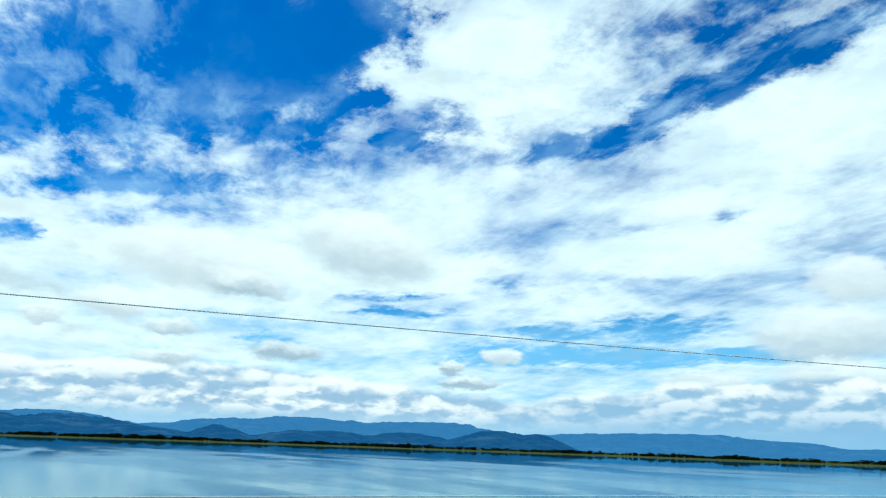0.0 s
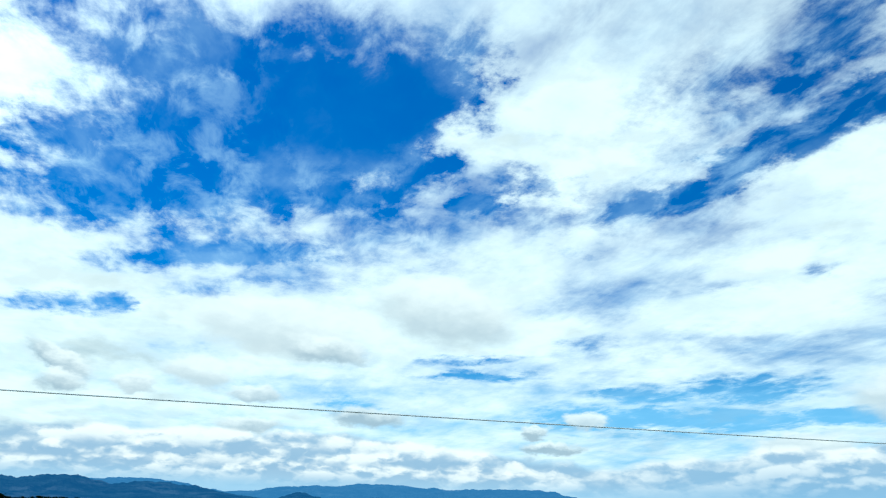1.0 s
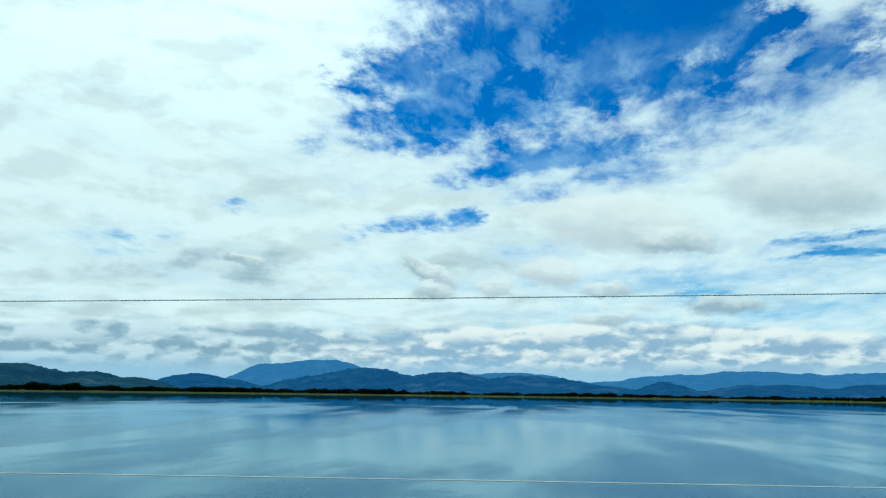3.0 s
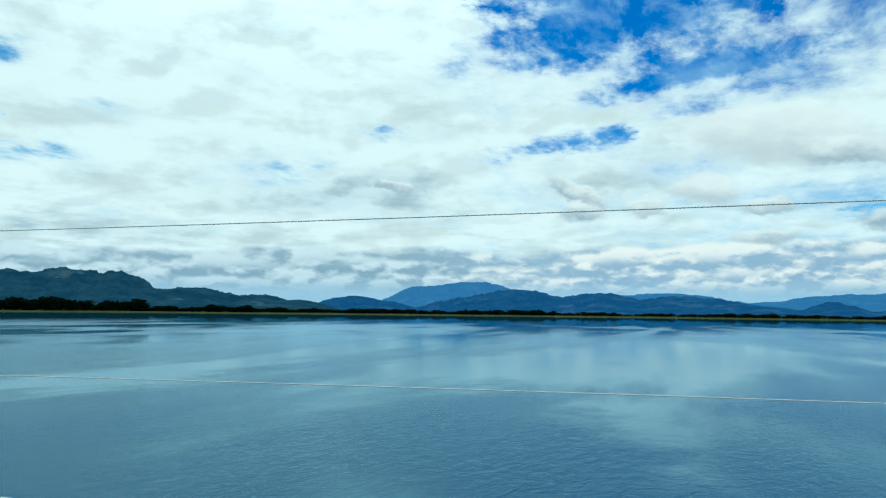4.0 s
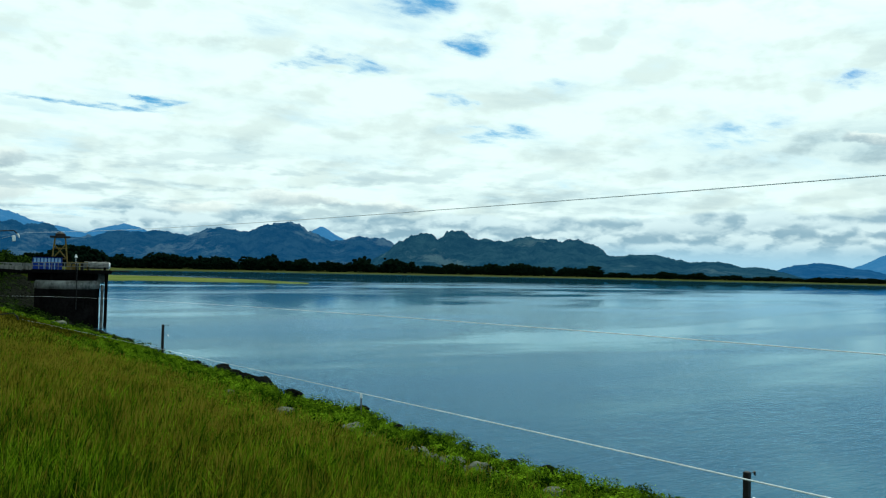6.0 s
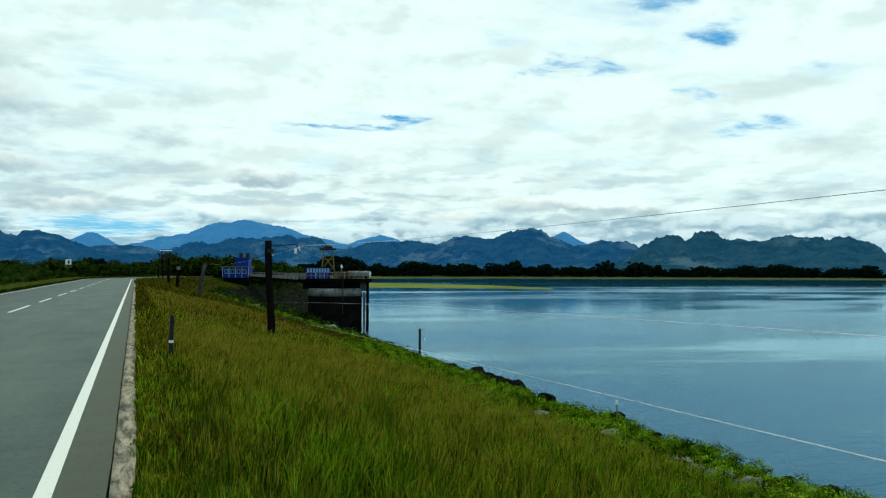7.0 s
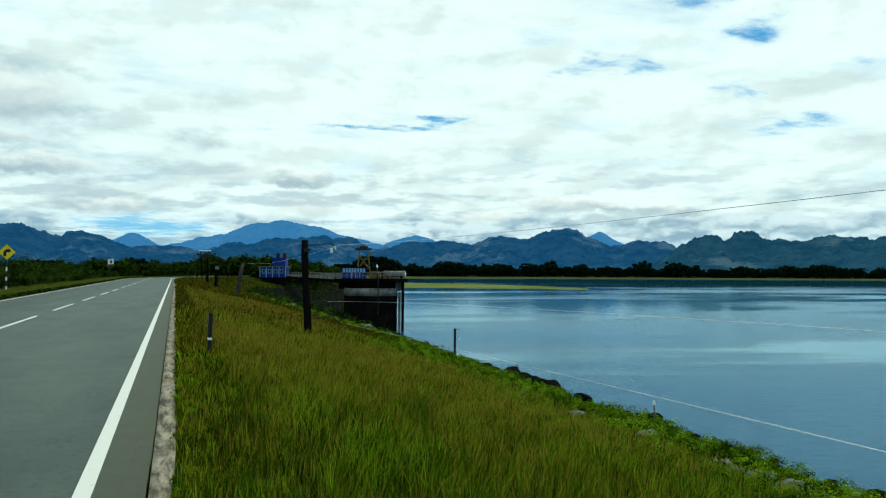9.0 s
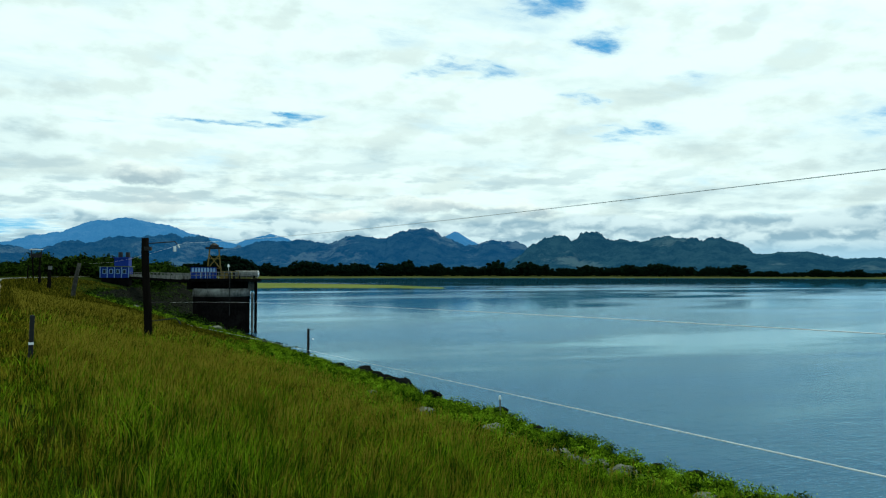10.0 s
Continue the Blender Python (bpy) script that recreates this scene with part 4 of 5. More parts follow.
def wire(name, a, b, sag, r, label, n=40, look_mat="wire", thin=1.0):
    a, b = Vector(a), Vector(b)
    cu = bpy.data.curves.new(name, "CURVE")
    cu.dimensions, cu.bevel_depth, cu.bevel_resolution = "3D", r, 1
    sp = cu.splines.new("POLY")
    sp.points.add(n - 1)
    for i in range(n):
        t = i / (n - 1)
        sp.points[i].radius = thin + (1 - thin) * min(1.0, max(0.0, t - 0.28) / 0.12)
        q = a.lerp(b, t)
        sp.points[i].co = (q.x, q.y, q.z - sag * 4 * t * (1 - t), 1)
    cu.materials.append(M[look_mat])
    return tagged(new(name, cu), label, "wire", "wires of the tall fence")


wire("fence_wire", (5.277, 25.7, 2.355), (5.277, -27.0, 2.853), 0.434, 0.0042, "thin steel fence wire strung between tall posts")
wire("fence_wire", (4.827, 25.7, 0.456), (4.827, -27.0, 1.016), -0.396, 0.0036, "thin steel fence wire strung between tall posts", 40, "wire", 0.4)
wire("fence_wire", (5.277, 25.7, -0.241), (5.277, -27.0, 0.391), -0.089, 0.0058, "thick pale fence wire strung between tall posts", 40, "pale_wire", 0.25)
wire("fence_wire", (5.277, 25.7, 2.355), (p2.x + 0.9, p2.y, 2.2), 0.3, 0.0035, "thin steel fence wire strung between tall posts")


def shore_post(at, top):
    """A short square fence post at the foot of the bank, with a small insulator arm."""
    ob = thing("shore_post", pose(at.x, at.y, at.z), "short dark iron fence post at the lake edge", "fence post", "posts at the lake edge")
    h = top - at.z
    part("post", box(0.13, 0.13, h + 0.3, (0, 0, -0.3), 0.012), M["iron"], ob)
    for z in (h - 0.05, h - 0.62):
        arm = part("arm", rod((0.05, 0, z), (0.30, 0, z - 0.01), 0.010), M["iron"], ob)
        part("insulator", rod((0.30, 0, z + 0.01), (0.33, 0, z - 0.07), 0.028, 0.02), M["black"] if z > h - 0.3 else M["porcelain"], arm, "small insulator")
    return ob


S1 = spot(-61.6, 18.3)
S2 = spot(-20.0, 49.0)
top1, top2 = 1.5 - 18.0 * math.tan(radians(13.1)), 1.5 - 49.0 * math.tan(radians(4.2))
shore_post(S1, top1)
shore_post(S2, top2)

# black and white marker post in the grass
mk = spot(-2.5, 14.0)
marker = thing("marker_post", pose(mk.x, mk.y, mk.z, 0, 1.5, 0), "black and white concrete marker post in tall grass", "marker post")
mh = 1.5 - 14.0 * math.tan(radians(3.1)) - mk.z
part("post", box(0.07, 0.07, mh, (0, 0, 0), 0.01), M["black"], marker)
part("band", box(0.076, 0.076, 0.045, (0, 0, mh * 0.40), 0.006), M["white"], marker, "white painted band")

# yellow bend sign
sg = spot(10.3, 51.0)
sign = thing("bend_sign", pose(sg.x, sg.y, sg.z, 0, 0, 8), "yellow diamond bend sign on a banded post", "road sign")
sz = 1.5 + 51 * math.tan(radians(1.05)) - sg.z
part("post", rod((0, 0, -0.2), (0, 0, sz - 0.5), 0.045), M["black"], sign)
for k in range(3):
    part("band", rod((0, 0, 0.15 + 0.55 * k), (0, 0, 0.37 + 0.55 * k), 0.048), M["white"], sign, "white painted band")
D45 = Matrix.Translation((0, 0, sz)) @ Matrix.Rotation(radians(45), 4, "Y")
part("border", box(0.68, 0.015, 0.68, (0, 0.010, -0.34), 0.004, D45), M["black"], sign, "black border of the sign")
part("plate", box(0.64, 0.016, 0.64, (0, 0, -0.32), 0.004, D45), M["yellow"], sign, "yellow diamond plate")
arrow = bmesh.new()
path = [(-0.10, -0.20), (-0.10, -0.02), (-0.06, 0.05), (0.0, 0.08), (0.05, 0.08)]
for (x0, z0), (x1, z1) in zip(path, path[1:]):
    ln = math.hypot(x1 - x0, z1 - z0)
    q = Matrix.Translation(((x0 + x1) / 2, -0.012, sz + (z0 + z1) / 2)) @ Matrix.Rotation(-math.atan2(z1 - z0, x1 - x0), 4, "Y")
    bmesh.ops.create_cube(arrow, size=1.0, matrix=q @ Matrix.Diagonal((ln + 0.05, 0.008, 0.15, 1)))
tip = [arrow.verts.new((0.06 + x, -0.018, sz + 0.08 + z)) for x, z in ((0, 0.14), (0.17, 0.0), (0, -0.14))]
arrow.faces.new(tip)
part("arrow", arrow, M["black"], sign, "black arrow bending to the right")

# small square sign farther on
sg = spot(4.15, 125.0)
board = thing("square_sign", pose(sg.x, sg.y, sg.z, 0, 0, 4), "small white square road sign on a thin post", "road sign")
part("post", rod((0, 0, -0.2), (0, 0, 2.6), 0.04), M["iron"], board)
part("plate", box(0.78, 0.03, 0.78, (0, 0, 2.15), 0.01), M["white"], board, "white sign plate")
part("symbol", box(0.28, 0.01, 0.42, (0.05, -0.022, 2.32), 0.003), M["black"], board, "dark symbol on the plate")

# watch hut on a post
wh = spot(-1.95, 168.0)
hut = thing("watch_hut", pose(wh.x, wh.y, wh.z, 0, 0, 0), "small dark watch hut raised on posts", "watch hut")
hz = 4.1 - wh.z
part("floor", box(2.0, 2.0, 0.15, (0, 0, hz - 0.1)), M["iron"], hut)
for sx in (-0.85, 0.85):
    for sy in (-0.85, 0.85):
        part("leg", rod((sx * 0.5, sy * 0.5, -0.3), (sx * 0.8, sy * 0.8, hz), 0.14), M["timber"], hut)
        part("corner_post", box(0.16, 0.16, 1.3, (sx, sy, hz)), M["iron"], hut)
part("parapet", box(1.9, 1.9, 0.6, (0, 0, hz), 0.02), M["iron"], hut)
part("roof", box(2.3, 2.3, 0.16, (0, 0, hz + 1.3), 0.05), M["white"], hut, "pale flat sheet roof")

# intake tower in the lake
TA, TD = -13.75, 125.0
tw = heading(TA) * TD
TS = 0.893  # size of the tower's drawing units in metres
tower = thing("intake_tower", pose(tw.x, tw.y, 0.16, 0, 0, TA) @ Matrix.Scale(TS, 4), "round dark concrete intake tower standing in the lake", "tower")


def drum(r, z0, z1, seg=40):
    return rod((0, 0, z0), (0, 0, z1), r, r, seg)


part("shaft", drum(4.75, -13.0, -2.7), M["dark_concrete"], tower, "near-black concrete shaft, backlit shade in its colour", True)
part("neck", drum(4.35, -1.5, -0.3), M["dark_concrete"], tower, "recess below the deck, its shade in the colour", True)
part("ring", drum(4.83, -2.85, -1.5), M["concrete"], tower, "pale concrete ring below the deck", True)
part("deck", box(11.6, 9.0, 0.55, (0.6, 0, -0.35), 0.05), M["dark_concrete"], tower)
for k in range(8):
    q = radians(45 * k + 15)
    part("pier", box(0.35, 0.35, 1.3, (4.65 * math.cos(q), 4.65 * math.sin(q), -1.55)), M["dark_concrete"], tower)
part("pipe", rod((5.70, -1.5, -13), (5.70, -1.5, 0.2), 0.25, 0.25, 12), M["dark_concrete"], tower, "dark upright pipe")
part("pipe", rod((5.12, -1.6, -13), (5.12, -1.6, -2.2), 0.22, 0.22, 12), M["concrete"], tower, "pale upright pipe")
part("ladder", rod((1.3, -4.85, -6), (1.3, -4.85, 0.2), 0.06), M["iron"], tower)
for k in range(13):
    part("rail_post", rod((-5.0 + 0.9 * k, -4.4, 0.2), (-5.0 + 0.9 * k, -4.4, 1.3), 0.05, 0.05, 6), M["concrete"], tower)
for z in (0.75, 1.28):
    part("rail", rod((-5.1, -4.4, z), (6.2, -4.4, z), 0.05, 0.05, 6), M["concrete"], tower)
cabin = part("cabin", box(4.2, 3.6, 1.95, (-3.0, 0.2, 0.2), 0.03), M["blue"], tower, "blue painted sheet cabin")
part("cabin_roof", box(4.7, 4.1, 0.14, (-3.0, 0.2, 2.15), 0.03), M["dark_concrete"], cabin)
for k in range(8):
    part("panel", box(0.34, 0.05, 0.75, (-4.75 + 0.5 * k, -1.63, 1.25)), M["pale_blue"], cabin, "pale blue slatted panel")
for k in range(4):
    part("strut", box(0.12, 0.06, 1.0, (-4.2 + 0.75 * k, -1.63, 0.22)), M["pale_blue"], cabin)
part("water_tank", rod((2.3, 1.2, 0.95), (6.1, 1.2, 0.95), 0.62, 0.62, 16), M["concrete"], tower, "pale lying tank on the deck", True)
for x in (2.9, 5.5):
    part("tank_cradle", box(0.3, 1.2, 0.6, (x, 1.2, 0.2), 0.02), M["dark_concrete"], tower)
part("tank_end", rod((6.1, 1.2, 0.95), (6.35, 1.2, 0.95), 0.62, 0.40, 16), M["white"], tower, "white tank end")
part("corbel", box(2.2, 3.0, 1.3, (-4.6, 0, -1.65), 0.05), M["dark_concrete"], tower, "near-black corbel, under-deck shade in its colour")
part("side_pier", box(1.6, 2.2, 1.5, (5.2, 0.2, -1.85), 0.04), M["concrete"], tower, "pale concrete pier under the deck")
for k, (x, y, w, h) in enumerate(((0.1, -3.0, 0.7, 1.1), (1.3, -3.2, 0.5, 1.5), (0.8, -1.8, 0.9, 0.9), (2.0, -2.4, 0.5, 1.2))):
    part("winch", merged(box(w, 0.6, h * 0.6, (x, y, 0.2), 0.03), rod((x, y - 0.35, 0.2 + h * 0.75), (x, y + 0.35, 0.2 + h * 0.75), 0.28, 0.28, 12)), M["iron" if k % 2 else "rust_yellow"], tower, "winch with a round drum")
for x in (-0.1, 1.7, 2.7):
    part("guard_post", box(0.10, 0.10, 1.3, (x, -4.3, 0.2)), M["rust_yellow"], tower, "ochre painted guard post")
part("guard_rail", box(2.9, 0.08, 0.10, (1.3, -4.3, 1.35)), M["rust_yellow"], tower, "ochre painted guard rail")
part("boom", box(3.4, 0.3, 0.22, (7.6, 0, -0.05), 0.02), M["iron"], tower, "dark iron boom over the water")
gan = part("gantry_platform", box(2.9, 2.6, 0.30, (-1.3, 0, 5.3), 0.04), M["iron"], tower, "dark steel gantry platform")
for sx in (-1, 1):
    for sy in (-1, 1):
        part("gantry_leg", rod((-1.3 + sx * 1.25, sy * 1.1, 0.2), (-1.3 + sx * 0.75, sy * 0.9, 5.35), 0.13, 0.11, 6), M["rust_yellow"], gan)
    part("gantry_brace", rod((-1.3 + sx * 1.1, -1.05, 1.8), (-1.3 - sx * 0.85, -0.95, 4.3), 0.09, 0.09, 6), M["rust_yellow"], gan)
part("gantry_hoist", merged(box(1.5, 1.3, 0.40, (-1.3, 0, 5.58), 0.06), rod((-1.3, 0, 5.95), (-1.3, 0, 6.35), 0.75, 0.15, 8)), M["iron"], gan)
for z in (1.9, 3.6):
    w = 1.25 - 0.5 * z / 5.2
    for sy in (-1, 1):
        part("gantry_tie", rod((-1.3 - w, sy * 1.0, z), (-1.3 + w, sy * 1.0, z), 0.07, 0.07, 6), M["rust_yellow"], gan)
part("lantern", merged(rod((1.1, 0.6, 0.2), (1.1, 0.6, 2.2), 0.04, 0.04, 6), rod((1.1, 0.6, 2.2), (1.1, 0.6, 2.75), 0.26, 0.05, 10)), M["white"], tower, "small white pointed lantern")

# control building on the bank and its footbridge
ba = heading(-6.82) * 200
bz = 0.0
house = thing("control_building", pose(ba.x, ba.y, 0.1, 0, 0, -18) @ Matrix.Scale(0.98, 4), "blue painted two storey control building by the dam", "building")
part("plinth", box(6.0, 4.8, 7.0, (0, 0, -7.3), 0.05), M["dark_concrete"], house)
part("lower_wall", box(6.4, 5.2, 2.6, (0, 0, -0.3), 0.03), M["blue"], house, "blue painted wall")
part("veranda_roof", box(7.2, 6.0, 0.18, (0, 0, 2.3), 0.03), M["green_roof"], house)
part("upper_wall", box(3.2, 4.2, 2.0, (1.4, 0, 2.48), 0.03), M["blue"], house, "blue painted upper room")
part("upper_roof", box(3.8, 4.8, 0.16, (1.4, 0, 4.48), 0.03), M["blue"], house)
for k in range(4):
    wn = part("window", box(0.85, 0.08, 1.1, (-2.3 + 1.5 * k, -2.62, 0.7), 0.01), M["pale_blue"], house, "pale blue framed window")
    part("pane", box(0.62, 0.04, 0.85, (-2.3 + 1.5 * k, -2.67, 0.82)), M["glass"], wn)
for k in range(5):
    part("veranda_post", box(0.14, 0.14, 2.6, (-3.2 + 1.6 * k, -2.9, -0.3)), M["pale_blue"], house)
for x, y in ((0.9, -0.6), (2.4, 0.3)):
    part("roof_tank", rod((x, y, 4.6), (x, y, 5.9), 0.55, 0.5, 16), M["black"], house, "black round roof tank")
gate = thing("footbridge", pose(0, 0, 0), "narrow concrete footbridge with railings to the tower", "bridge")
b0, b1 = Vector((ba.x + 3.5, ba.y - 2.0, 0)), Vector((tw.x - 4.6, tw.y + 2.5, 0))
ang = math.atan2(b1.y - b0.y, b1.x - b0.x)
bl = (b1 - b0).length
BM = Matrix.Translation((b0 + b1) / 2) @ Matrix.Rotation(ang, 4, "Z")
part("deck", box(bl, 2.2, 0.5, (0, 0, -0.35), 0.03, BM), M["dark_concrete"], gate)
for side in (-1.0, 1.0):
    part("parapet", box(bl, 0.10, 0.55, (0, side, 0.14), 0.01, BM), M["concrete"], gate, "pale concrete parapet")
    part("rail", box(bl, 0.08, 0.10, (0, side, 1.05), 0.0, BM), M["concrete"], gate)
    for k in range(15):
        part("rail_post", box(0.10, 0.10, 1.0, (-bl / 2 + bl * k / 14, side, 0.14), 0.0, BM), M["concrete"], gate)
# pale wall on the bank behind
pw = heading(-9.6) * 235
wall = part("parapet_wall", box(26.0, 0.5, 1.5, (0, 0, 0), 0.05), M["concrete"])
wall.matrix_world = pose(pw.x, pw.y, -0.7, 0, 0, -12)
tagged(wall, "low pale concrete wall on the dam bank", "wall", kind="structure")

# ---------------------------------------------------------------- rocks


def rock_mesh(seed, flat):
    bm = bmesh.new()
    bmesh.ops.create_icosphere(bm, subdivisions=2, radius=1.0)
    for v in bm.verts:
        d = v.co.normalized()
        k = 0.78 + 0.42 * noise.noise(d * 1.3 + Vector((seed * 7.1, 3.3, 1.7))) + 0.10 * noise.noise(d * 4.1 + Vector((seed, 0, 0)))
        q = Vector((round(d.x * 2.2) / 2.2, round(d.y * 2.2) / 2.2, round(d.z * 2.2) / 2.2))
        v.co = d.lerp(q, 0.35) * k
        v.co.z *= flat
    mesh = bpy.data.meshes.new("rock")
    bm.to_mesh(mesh)
    bm.free()
    return mesh


ROCKS = [rock_mesh(k, 0.55 + 0.12 * (k % 3)) for k in range(8)]
for mesh in ROCKS:
    mesh.materials.append(M["rock"])
PALE = [rock_mesh(k + 20, 0.5) for k in range(3)]
for mesh in PALE:
    mesh.materials.append(M["pale_rock"])


def boulder(x, y, size, k, pale=False, sink=0.25):
    mesh = (PALE if pale else ROCKS)[k % (3 if pale else 8)]
    ob = new("boulder", mesh)
    z = float(land(x, y))
    s = size * (0.85 + 0.3 * rng.random(3))
    ob.matrix_world = pose(x, y, z + size * (0.5 - sink), 0, 0, rng.random() * 360) @ Matrix.Diagonal((*s, 1))
    lab = "pale lichen-covered boulder half buried in grass" if pale else "dark rough boulder on the brow of the bank"
    return tagged(ob, lab, "boulder", "boulders on the bank")


# along the brow: heading, size
for k, (a, size) in enumerate(((-21.0, 0.20), (-22.2, 0.26), (-22.8, 0.22), (-24.1, 0.38), (-25.0, 0.30), (-25.7, 0.30), (-26.6, 0.26), (-27.1, 0.30), (-27.7, 0.20), (-29.2, 0.30), (-30.4, 0.16),
                              (-31.0, 0.20), (-31.8, 0.17), (-32.4, 0.18), (-33.0, 0.14), (-34.7, 0.23), (-35.6, 0.16), (-37.5, 0.14), (-46.0, 0.14), (-48.5, 0.18))):
    y = 11.4 / math.tan(radians(-a))
    y = float(brow(y)) / math.tan(radians(-a))
    boulder(float(brow(y)) + (0.1 if a > -34 else -0.1), y, size * (1.1 if a > -34 else 1.0), k * 3, False, -0.1 if a > -34 else -0.35)
for k in range(30):
    y = 30.0 + 30 * rng.random()
    boulder(float(brow(y)) + 0.3 + 0.4 * rng.random(), y, 0.14 + 0.22 * rng.random() ** 2, k, False, 0.05)
PALE_SPOTS = ((-25.0, 19.3, 0.20), (-25.7, 19.0, 0.15), (-29.1, 16.6, 0.30), (-29.9, 16.2, 0.20), (-28.3, 17.0, 0.17), (-34.1, 15.2, 0.36), (-35.0, 14.9, 0.22),
              (-38.9, 13.8, 0.26), (-39.9, 13.5, 0.22), (-41.5, 13.0, 0.26), (-43.5, 12.4, 0.32), (-44.4, 12.1, 0.22), (-45.4, 12.2, 0.2), (-42.4, 12.7, 0.18), (-49.0, 11.6, 0.2))
for a, d, size in PALE_SPOTS:
    h = heading(a) * d
    boulder(h.x, h.y, size * 0.85, int(size * 90), True, 0.04)

for k in range(26):
    y = 46.0 + 62.0 * (k + rng.random()) / 26
    boulder(float(brow(y)) + float(bend(y)) + 0.2 + 1.6 * rng.random(), y, 0.25 + 0.35 * rng.random() ** 2, k, True, 0.1)

# pale stake with a white cap beside a boulder
st = spot(-34.45, 18.6)
stake = thing("stake", pose(st.x, st.y, st.z, 0, -2, 0), "thin pale stake with a white cap among the weeds", "stake")
part("rod", rod((0, 0, -0.1), (0, 0, 0.56), 0.018), M["concrete"], stake)
part("cap", rod((0, 0, 0.55), (0, 0, 0.64), 0.034, 0.024), M["porcelain"], stake, "white porcelain cap")

# the stone face of the dam, one heap of stones
nst = 9000
y = 70 + 200 * rng.random(nst)
u = brow(y) + 0.5 + 18 * rng.random(nst)
x = u + bend(y)
c = np.stack([x, y, land(x, y) + 0.05], -1)
face = link("stone_facing", clumps("stone_facing", c, 0.25 + 0.45 * rng.random(nst) ** 2, 0.7, 0.4), M["facing"])
tagged(face, "dark loose stones facing the dam bank", "stones", kind="stuff")
n = 1000
y = 60 + 190 * rng.random(n)
u = brow(y) + 15 * rng.random(n) ** 1.6
ok = lumps(u * 0.25, y * 0.08, 13) > -0.05
x = u[ok] + bend(y[ok])
c = np.stack([x, y[ok], land(x, y[ok]) + 0.25], -1)
tuft = link("bank_weeds", leaves("bank_weeds", c, 0.12, 0.5 + 0.7 * rng.random(len(c)), 90), M["scrub"])
tagged(tuft, "green weeds growing between the stones of the bank", "weeds", kind="stuff")

# light green strip of low weeds along the brow, out to the building
n = 520
y = 34 + 110 * rng.random(n)
u = brow(y) - 0.2 + 0.6 * rng.random(n) + 0.4 * lumps(y * 0.2, y * 0, 3)
x = u + bend(y)
c = np.stack([x, y, land(x, y) + 0.12], -1)
strip = link("brow_weeds", leaves("brow_weeds", c, 0.06, 0.15 + 0.25 * rng.random(n), 50), M["weed"])
tagged(strip, "light green low weeds along the brow of the bank", "weeds", kind="stuff")

# dead trees standing in the water


def snag(a, d, h, seed):
    p = heading(a) * d
    bm = rod((0, 0, -4), (0.2, 0, h), 0.35, 0.12, 6)
    rs = random.Random(seed)
    for k in range(4):
        z = h * (0.35 + 0.15 * k)
        q = rs.random() * 6.28
        bm = merged(bm, rod((0.1, 0, z), (math.cos(q) * h * 0.35, math.sin(q) * h * 0.35, z + h * 0.3), 0.16, 0.05, 5))
    ob = part("dead_tree", bm, M["bark"])
    ob.matrix_world = pose(p.x, p.y, WATER)
    return tagged(ob, "bare dead tree standing in shallow water", "dead tree", "drowned trees")


for k, (a, h) in enumerate(((-110.2, 4), (-129.3, 6), (-133.0, 3.5), (-134.6, 5), (-136.0, 5), (-136.9, 4.5), (-137.6, 6), (-138.3, 5), (-140.3, 6), (-141.8, 7), (-142.9, 6), (-131, 3), (-127, 3))):
    snag(a, 780 + 37 * ((k * 5) % 7), h, k)

# ---------------------------------------------------------------- grass


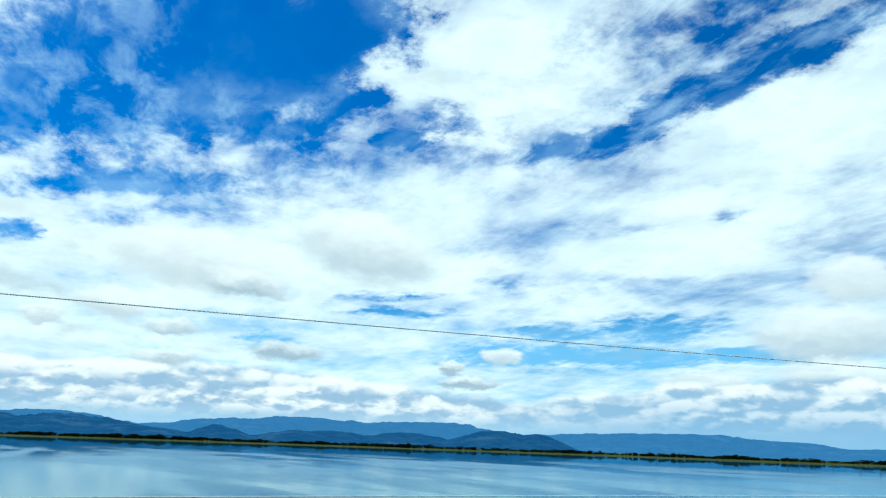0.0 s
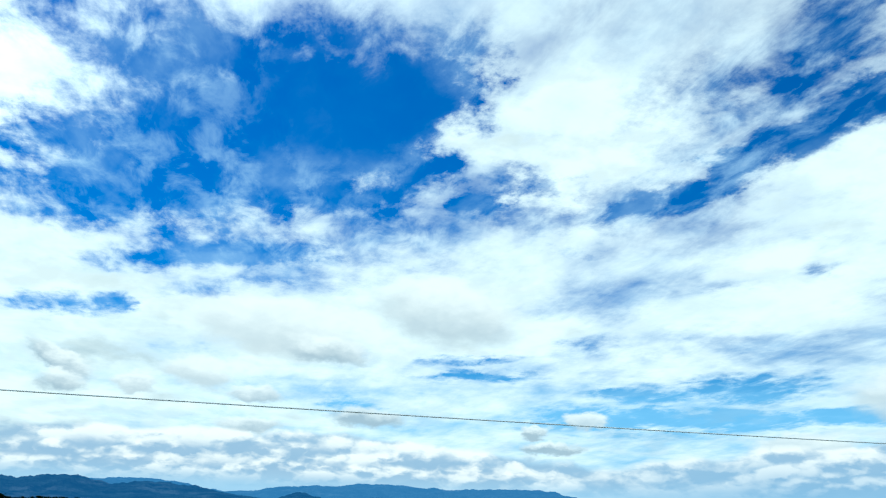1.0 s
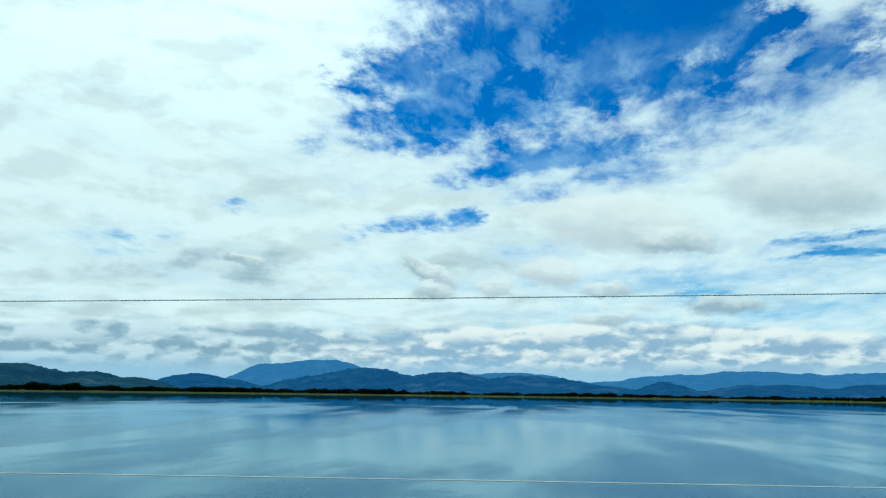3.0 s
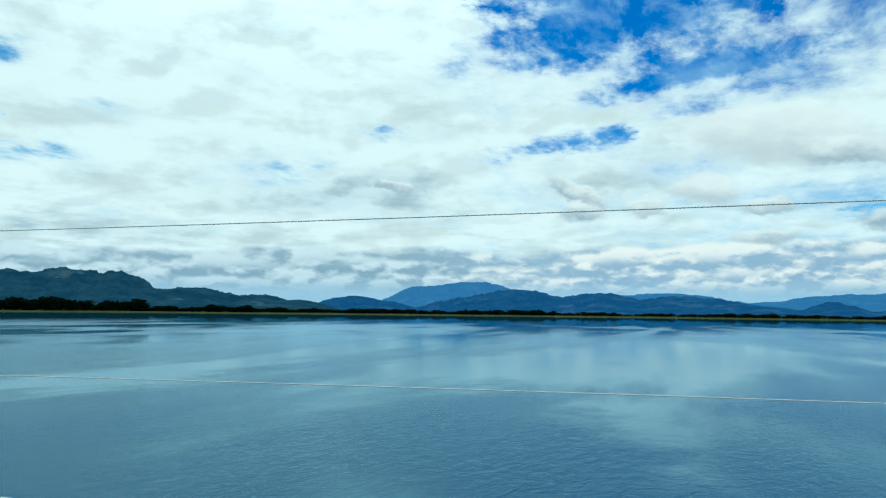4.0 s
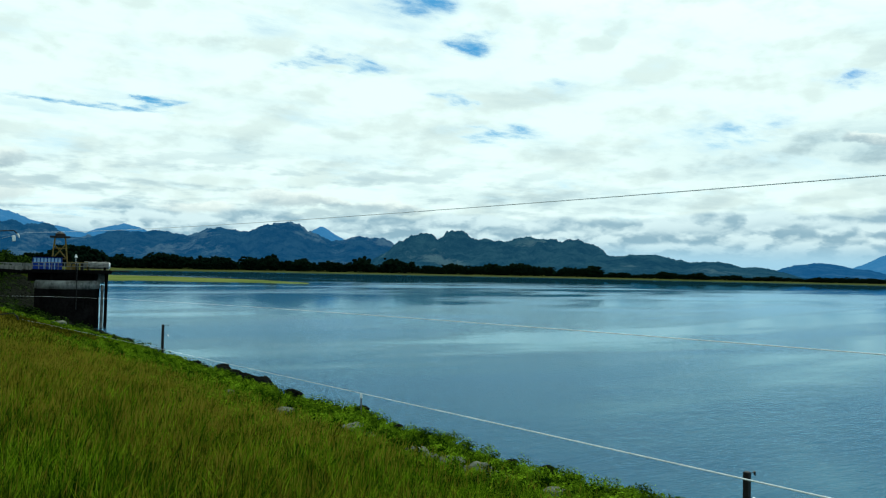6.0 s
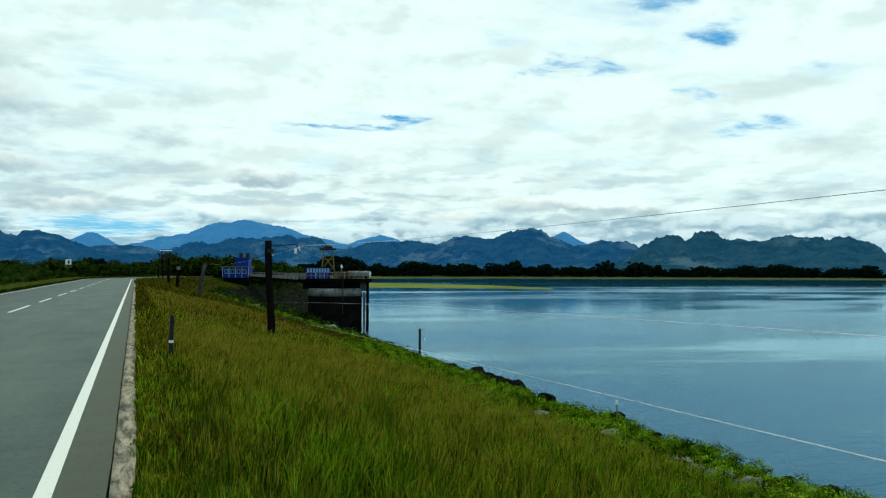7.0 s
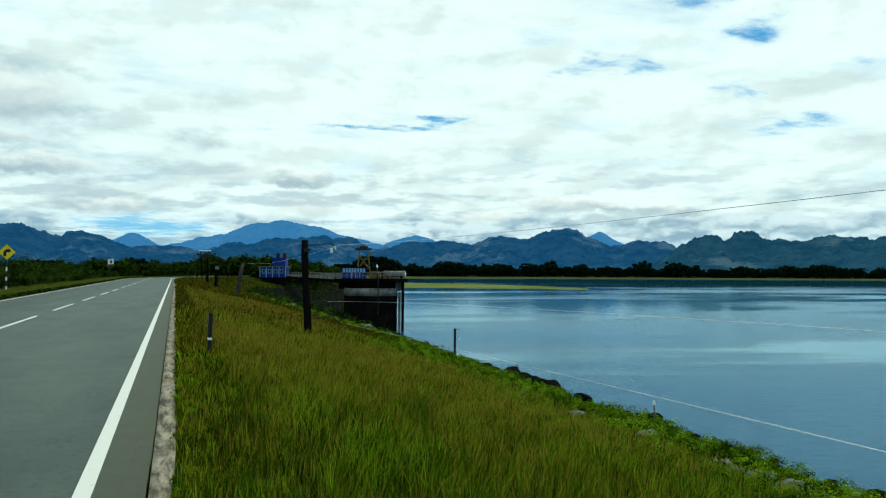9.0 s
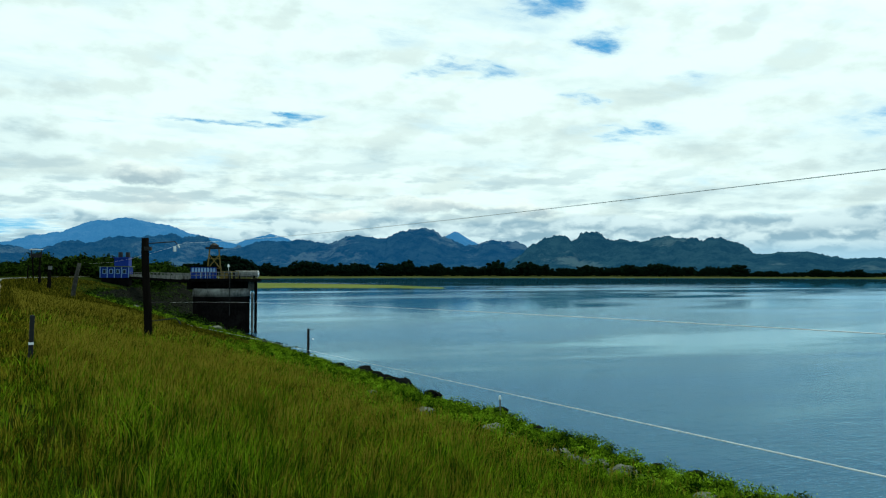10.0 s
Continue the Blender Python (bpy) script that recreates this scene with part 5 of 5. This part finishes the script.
def grass(name, r0, r1, density, width, h0, h1, label, a0=9.0, a1=-84.0, fill=0.62, gaps=1.5):
    """Tall grass on the dam's slope in one ring of the plan."""
    area = 0.5 * (r1 * r1 - r0 * r0) * radians(a0 - a1)
    fq = 4.5 if r1 < 20 else 2.2  # tufts to the metre
    n = int(area * density)
    r = np.sqrt(r0 * r0 + (r1 * r1 - r0 * r0) * rng.random(n))
    a = np.radians(a1 + (a0 - a1) * rng.random(n))
    x, y = -np.sin(a) * r, np.cos(a) * r
    u = x - bend(y)
    edge = 0.12 * lumps(y * 1.3, y * 0, 41) + 0.08 * lumps(y * 5.0, y * 0, 43)
    keep = (u > edge) & (u < brow(y) + 1.2) & (rng.random(n) < fill + 0.3 * lumps(x * 0.9, y * 0.9, 61) + gaps * lumps(x * fq, y * fq, 63, 2))
    for sa, sd, size in PALE_SPOTS:
        sp = heading(sa) * sd
        keep &= np.hypot(x - sp.x, y - sp.y) > size * 1.1
    x, y, u = x[keep], y[keep], u[keep]
    n = len(x)
    z = land(x, y)
    tall = (h0 + (h1 - h0) * rng.random(n) ** 1.4) * (0.50 + 0.50 * step(u, 0.05, 1.3)) * (1 - 0.62 * step(u, 5.5, 9.5))
    tall *= (1 + 0.25 * lumps(x * 0.35, y * 0.35, 71)) * (1 + 0.45 * lumps(x * fq, y * fq, 63, 2))
    q = rng.random(n) * 2 * np.pi
    lean = tall * (0.12 + 0.65 * rng.random(n) ** 2)
    lx, ly = np.cos(q) * lean + 0.06 * tall, np.sin(q) * lean
    # the blade's face turns about at random
    f = rng.random(n) * np.pi
    wx, wy = np.cos(f) * width * (0.6 + 0.8 * rng.random(n)), np.sin(f) * width * (0.6 + 0.8 * rng.random(n))
    base = np.stack([x, y, z - 0.03], -1)
    W = np.stack([wx, wy, np.zeros(n)], -1)
    mid = base + np.stack([lx * 0.35, ly * 0.35, tall * 0.6], -1)
    tip = base + np.stack([lx, ly, tall], -1)
    V = np.stack([base - W * 0.5, base + W * 0.5, mid + W * 0.42, mid - W * 0.42, tip], 1)
    k = np.arange(n)[:, None] * 5
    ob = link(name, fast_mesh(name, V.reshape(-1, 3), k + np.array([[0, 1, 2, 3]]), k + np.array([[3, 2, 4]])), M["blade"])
    return tagged(ob, label, "grass", kind="stuff")


GRASS = "tall green and straw coloured grass on the slope"
grass("grass", 0.9, 6.5, 4600, 0.0065, 0.13, 0.36, GRASS, 20.0, -100.0, 0.40, 1.7)
grass("grass", 6.5, 12.0, 2500, 0.0090, 0.14, 0.37, GRASS, 9.0, -84.0, 0.50, 1.7)
grass("grass", 12.0, 24.0, 1000, 0.0155, 0.15, 0.38, GRASS, 9.0, -84.0, 0.85, 1.1)
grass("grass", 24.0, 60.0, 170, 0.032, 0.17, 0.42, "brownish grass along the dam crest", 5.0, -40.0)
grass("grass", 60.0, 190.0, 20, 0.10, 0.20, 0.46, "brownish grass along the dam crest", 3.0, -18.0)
grass("grass", 0.9, 9.0, 330, 0.018, 0.20, 0.45, GRASS, -100.0, -180.0)
grass("grass", 6.5, 16.0, 130, 0.026, 0.22, 0.48, GRASS, -84.0, -180.0)


def seed_heads(r0, r1, density, size, label):
    """Thin stalks with a straw coloured spike on top."""
    n = int(0.5 * (r1 * r1 - r0 * r0) * radians(95) * density)
    r = np.sqrt(r0 * r0 + (r1 * r1 - r0 * r0) * rng.random(n))
    a = np.radians(-86 + 95 * rng.random(n))
    x, y = -np.sin(a) * r, np.cos(a) * r
    u = x - bend(y)
    keep = (u > 0.7) & (u < 6.0 + 2.0 * rng.random(n)) & (rng.random(n) < 0.55 + 0.9 * lumps(x * 0.30, y * 0.30, 91) + 0.02 * y)
    x, y = x[keep], y[keep]
    n = len(x)
    z = land(x, y)
    h = 0.24 + 0.22 * rng.random(n)
    lx, ly = 0.16 * rng.normal(size=n) * h + 0.05, 0.16 * rng.normal(size=n) * h
    f = rng.random(n) * np.pi
    W = np.stack([np.cos(f), np.sin(f), np.zeros(n)], -1) * size
    base = np.stack([x, y, z], -1)
    low, mid, top = [base + np.stack([lx * q, ly * q, h * q], -1) for q in (0.66, 0.83, 1.0)]
    V = np.stack([base - W * 0.25, base + W * 0.25, low, mid - W, top, mid + W], 1)
    k = np.arange(n)[:, None] * 6
    ob = link("seed_heads", fast_mesh("seed_heads", V.reshape(-1, 3), k + np.array([[2, 3, 4, 5]]), k + np.array([[0, 1, 2]])), M["straw"])
    return tagged(ob, label, "grass", kind="stuff")


seed_heads(3.0, 9.0, 300, 0.0022, "straw coloured seed heads above the grass")
seed_heads(9.0, 22.0, 220, 0.0042, "straw coloured seed heads above the grass")
seed_heads(22.0, 60.0, 40, 0.009, "straw coloured seed heads above the grass")

# broad weeds near the brow
n = 2300
y = 2 + 34 * rng.random(n) ** 0.8
u = brow(y) - 5.2 + 5.7 * rng.random(n) ** 0.75
ok = lumps(u * 0.8, y * 0.8, 33) > -0.08
u, y = u[ok], y[ok]
big = rng.random(len(u)) ** 2
c = np.stack([u, y, land(u, y) + 0.04 + 0.08 * rng.random(len(u)) + 0.12 * big], -1)
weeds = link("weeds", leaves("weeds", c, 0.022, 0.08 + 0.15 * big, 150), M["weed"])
tagged(weeds, "low bright green leafy weeds near the brow", "weeds", kind="stuff")

n = 760
y = 1 + 34 * rng.random(n)
u = brow(y) - 6.4 + 6.6 * rng.random(n) ** 0.7
ok = lumps(u * 0.6, y * 0.6, 35) > -0.02
u, y = u[ok], y[ok]
c = np.stack([u, y, land(u, y) + 0.10], -1)
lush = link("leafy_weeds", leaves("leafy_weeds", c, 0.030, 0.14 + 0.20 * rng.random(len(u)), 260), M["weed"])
tagged(lush, "lush clumps of bright green broad-leaved weeds", "weeds", kind="stuff")

# low weeds that creep over the broken edging
n = 520
y = 1.5 + 26 * rng.random(n) ** 1.4
u = 0.05 + 0.22 * rng.random(n)
ok = lumps(y * 1.1, y * 0, 37) > -0.1
c = np.stack([u[ok], y[ok], 0.02 + 0.04 * rng.random(ok.sum())], -1)
creep = link("edge_weeds", leaves("edge_weeds", c, 0.009, 0.02 + 0.03 * rng.random(len(c)), 40), M["weed"])
tagged(creep, "small weeds creeping over the broken road edging", "weeds", kind="stuff")

# verge on the other side of the road
n = 60000
y = 6 + 150 * rng.random(n) ** 1.4
u = -7.9 - 2.2 * rng.random(n)
x = u + bend(y)
z = np.full(n, 0.2)
hgt = 0.06 + 0.12 * rng.random(n)
f = rng.random(n) * np.pi
W = np.stack([np.cos(f), np.sin(f), np.zeros(n)], -1) * 0.016
base = np.stack([x, y, z - 0.02], -1)
tip = base + np.stack([0.1 * rng.normal(size=n), 0.1 * rng.normal(size=n), hgt], -1)
verge = link("verge_grass", fast_mesh("verge_grass", np.stack([base - W, base + W, tip], 1).reshape(-1, 3), None, np.arange(n * 3).reshape(-1, 3)), M["verge"])
tagged(verge, "short grass on the roadside verge", "grass", kind="stuff")

# dark weeds hanging over the raised edge of the verge
n = 5200
y = 8 + 150 * rng.random(n) ** 1.5
u = -7.80 - 0.22 * rng.random(n)
c = np.stack([u + bend(y), y, 0.03 + 0.14 * rng.random(n)], -1)
fringe = link("verge_weeds", leaves("verge_weeds", c, 0.035, np.full(n, 0.10), 14), M["scrub"])
tagged(fringe, "dark weeds along the raised edge of the verge", "weeds", kind="stuff")
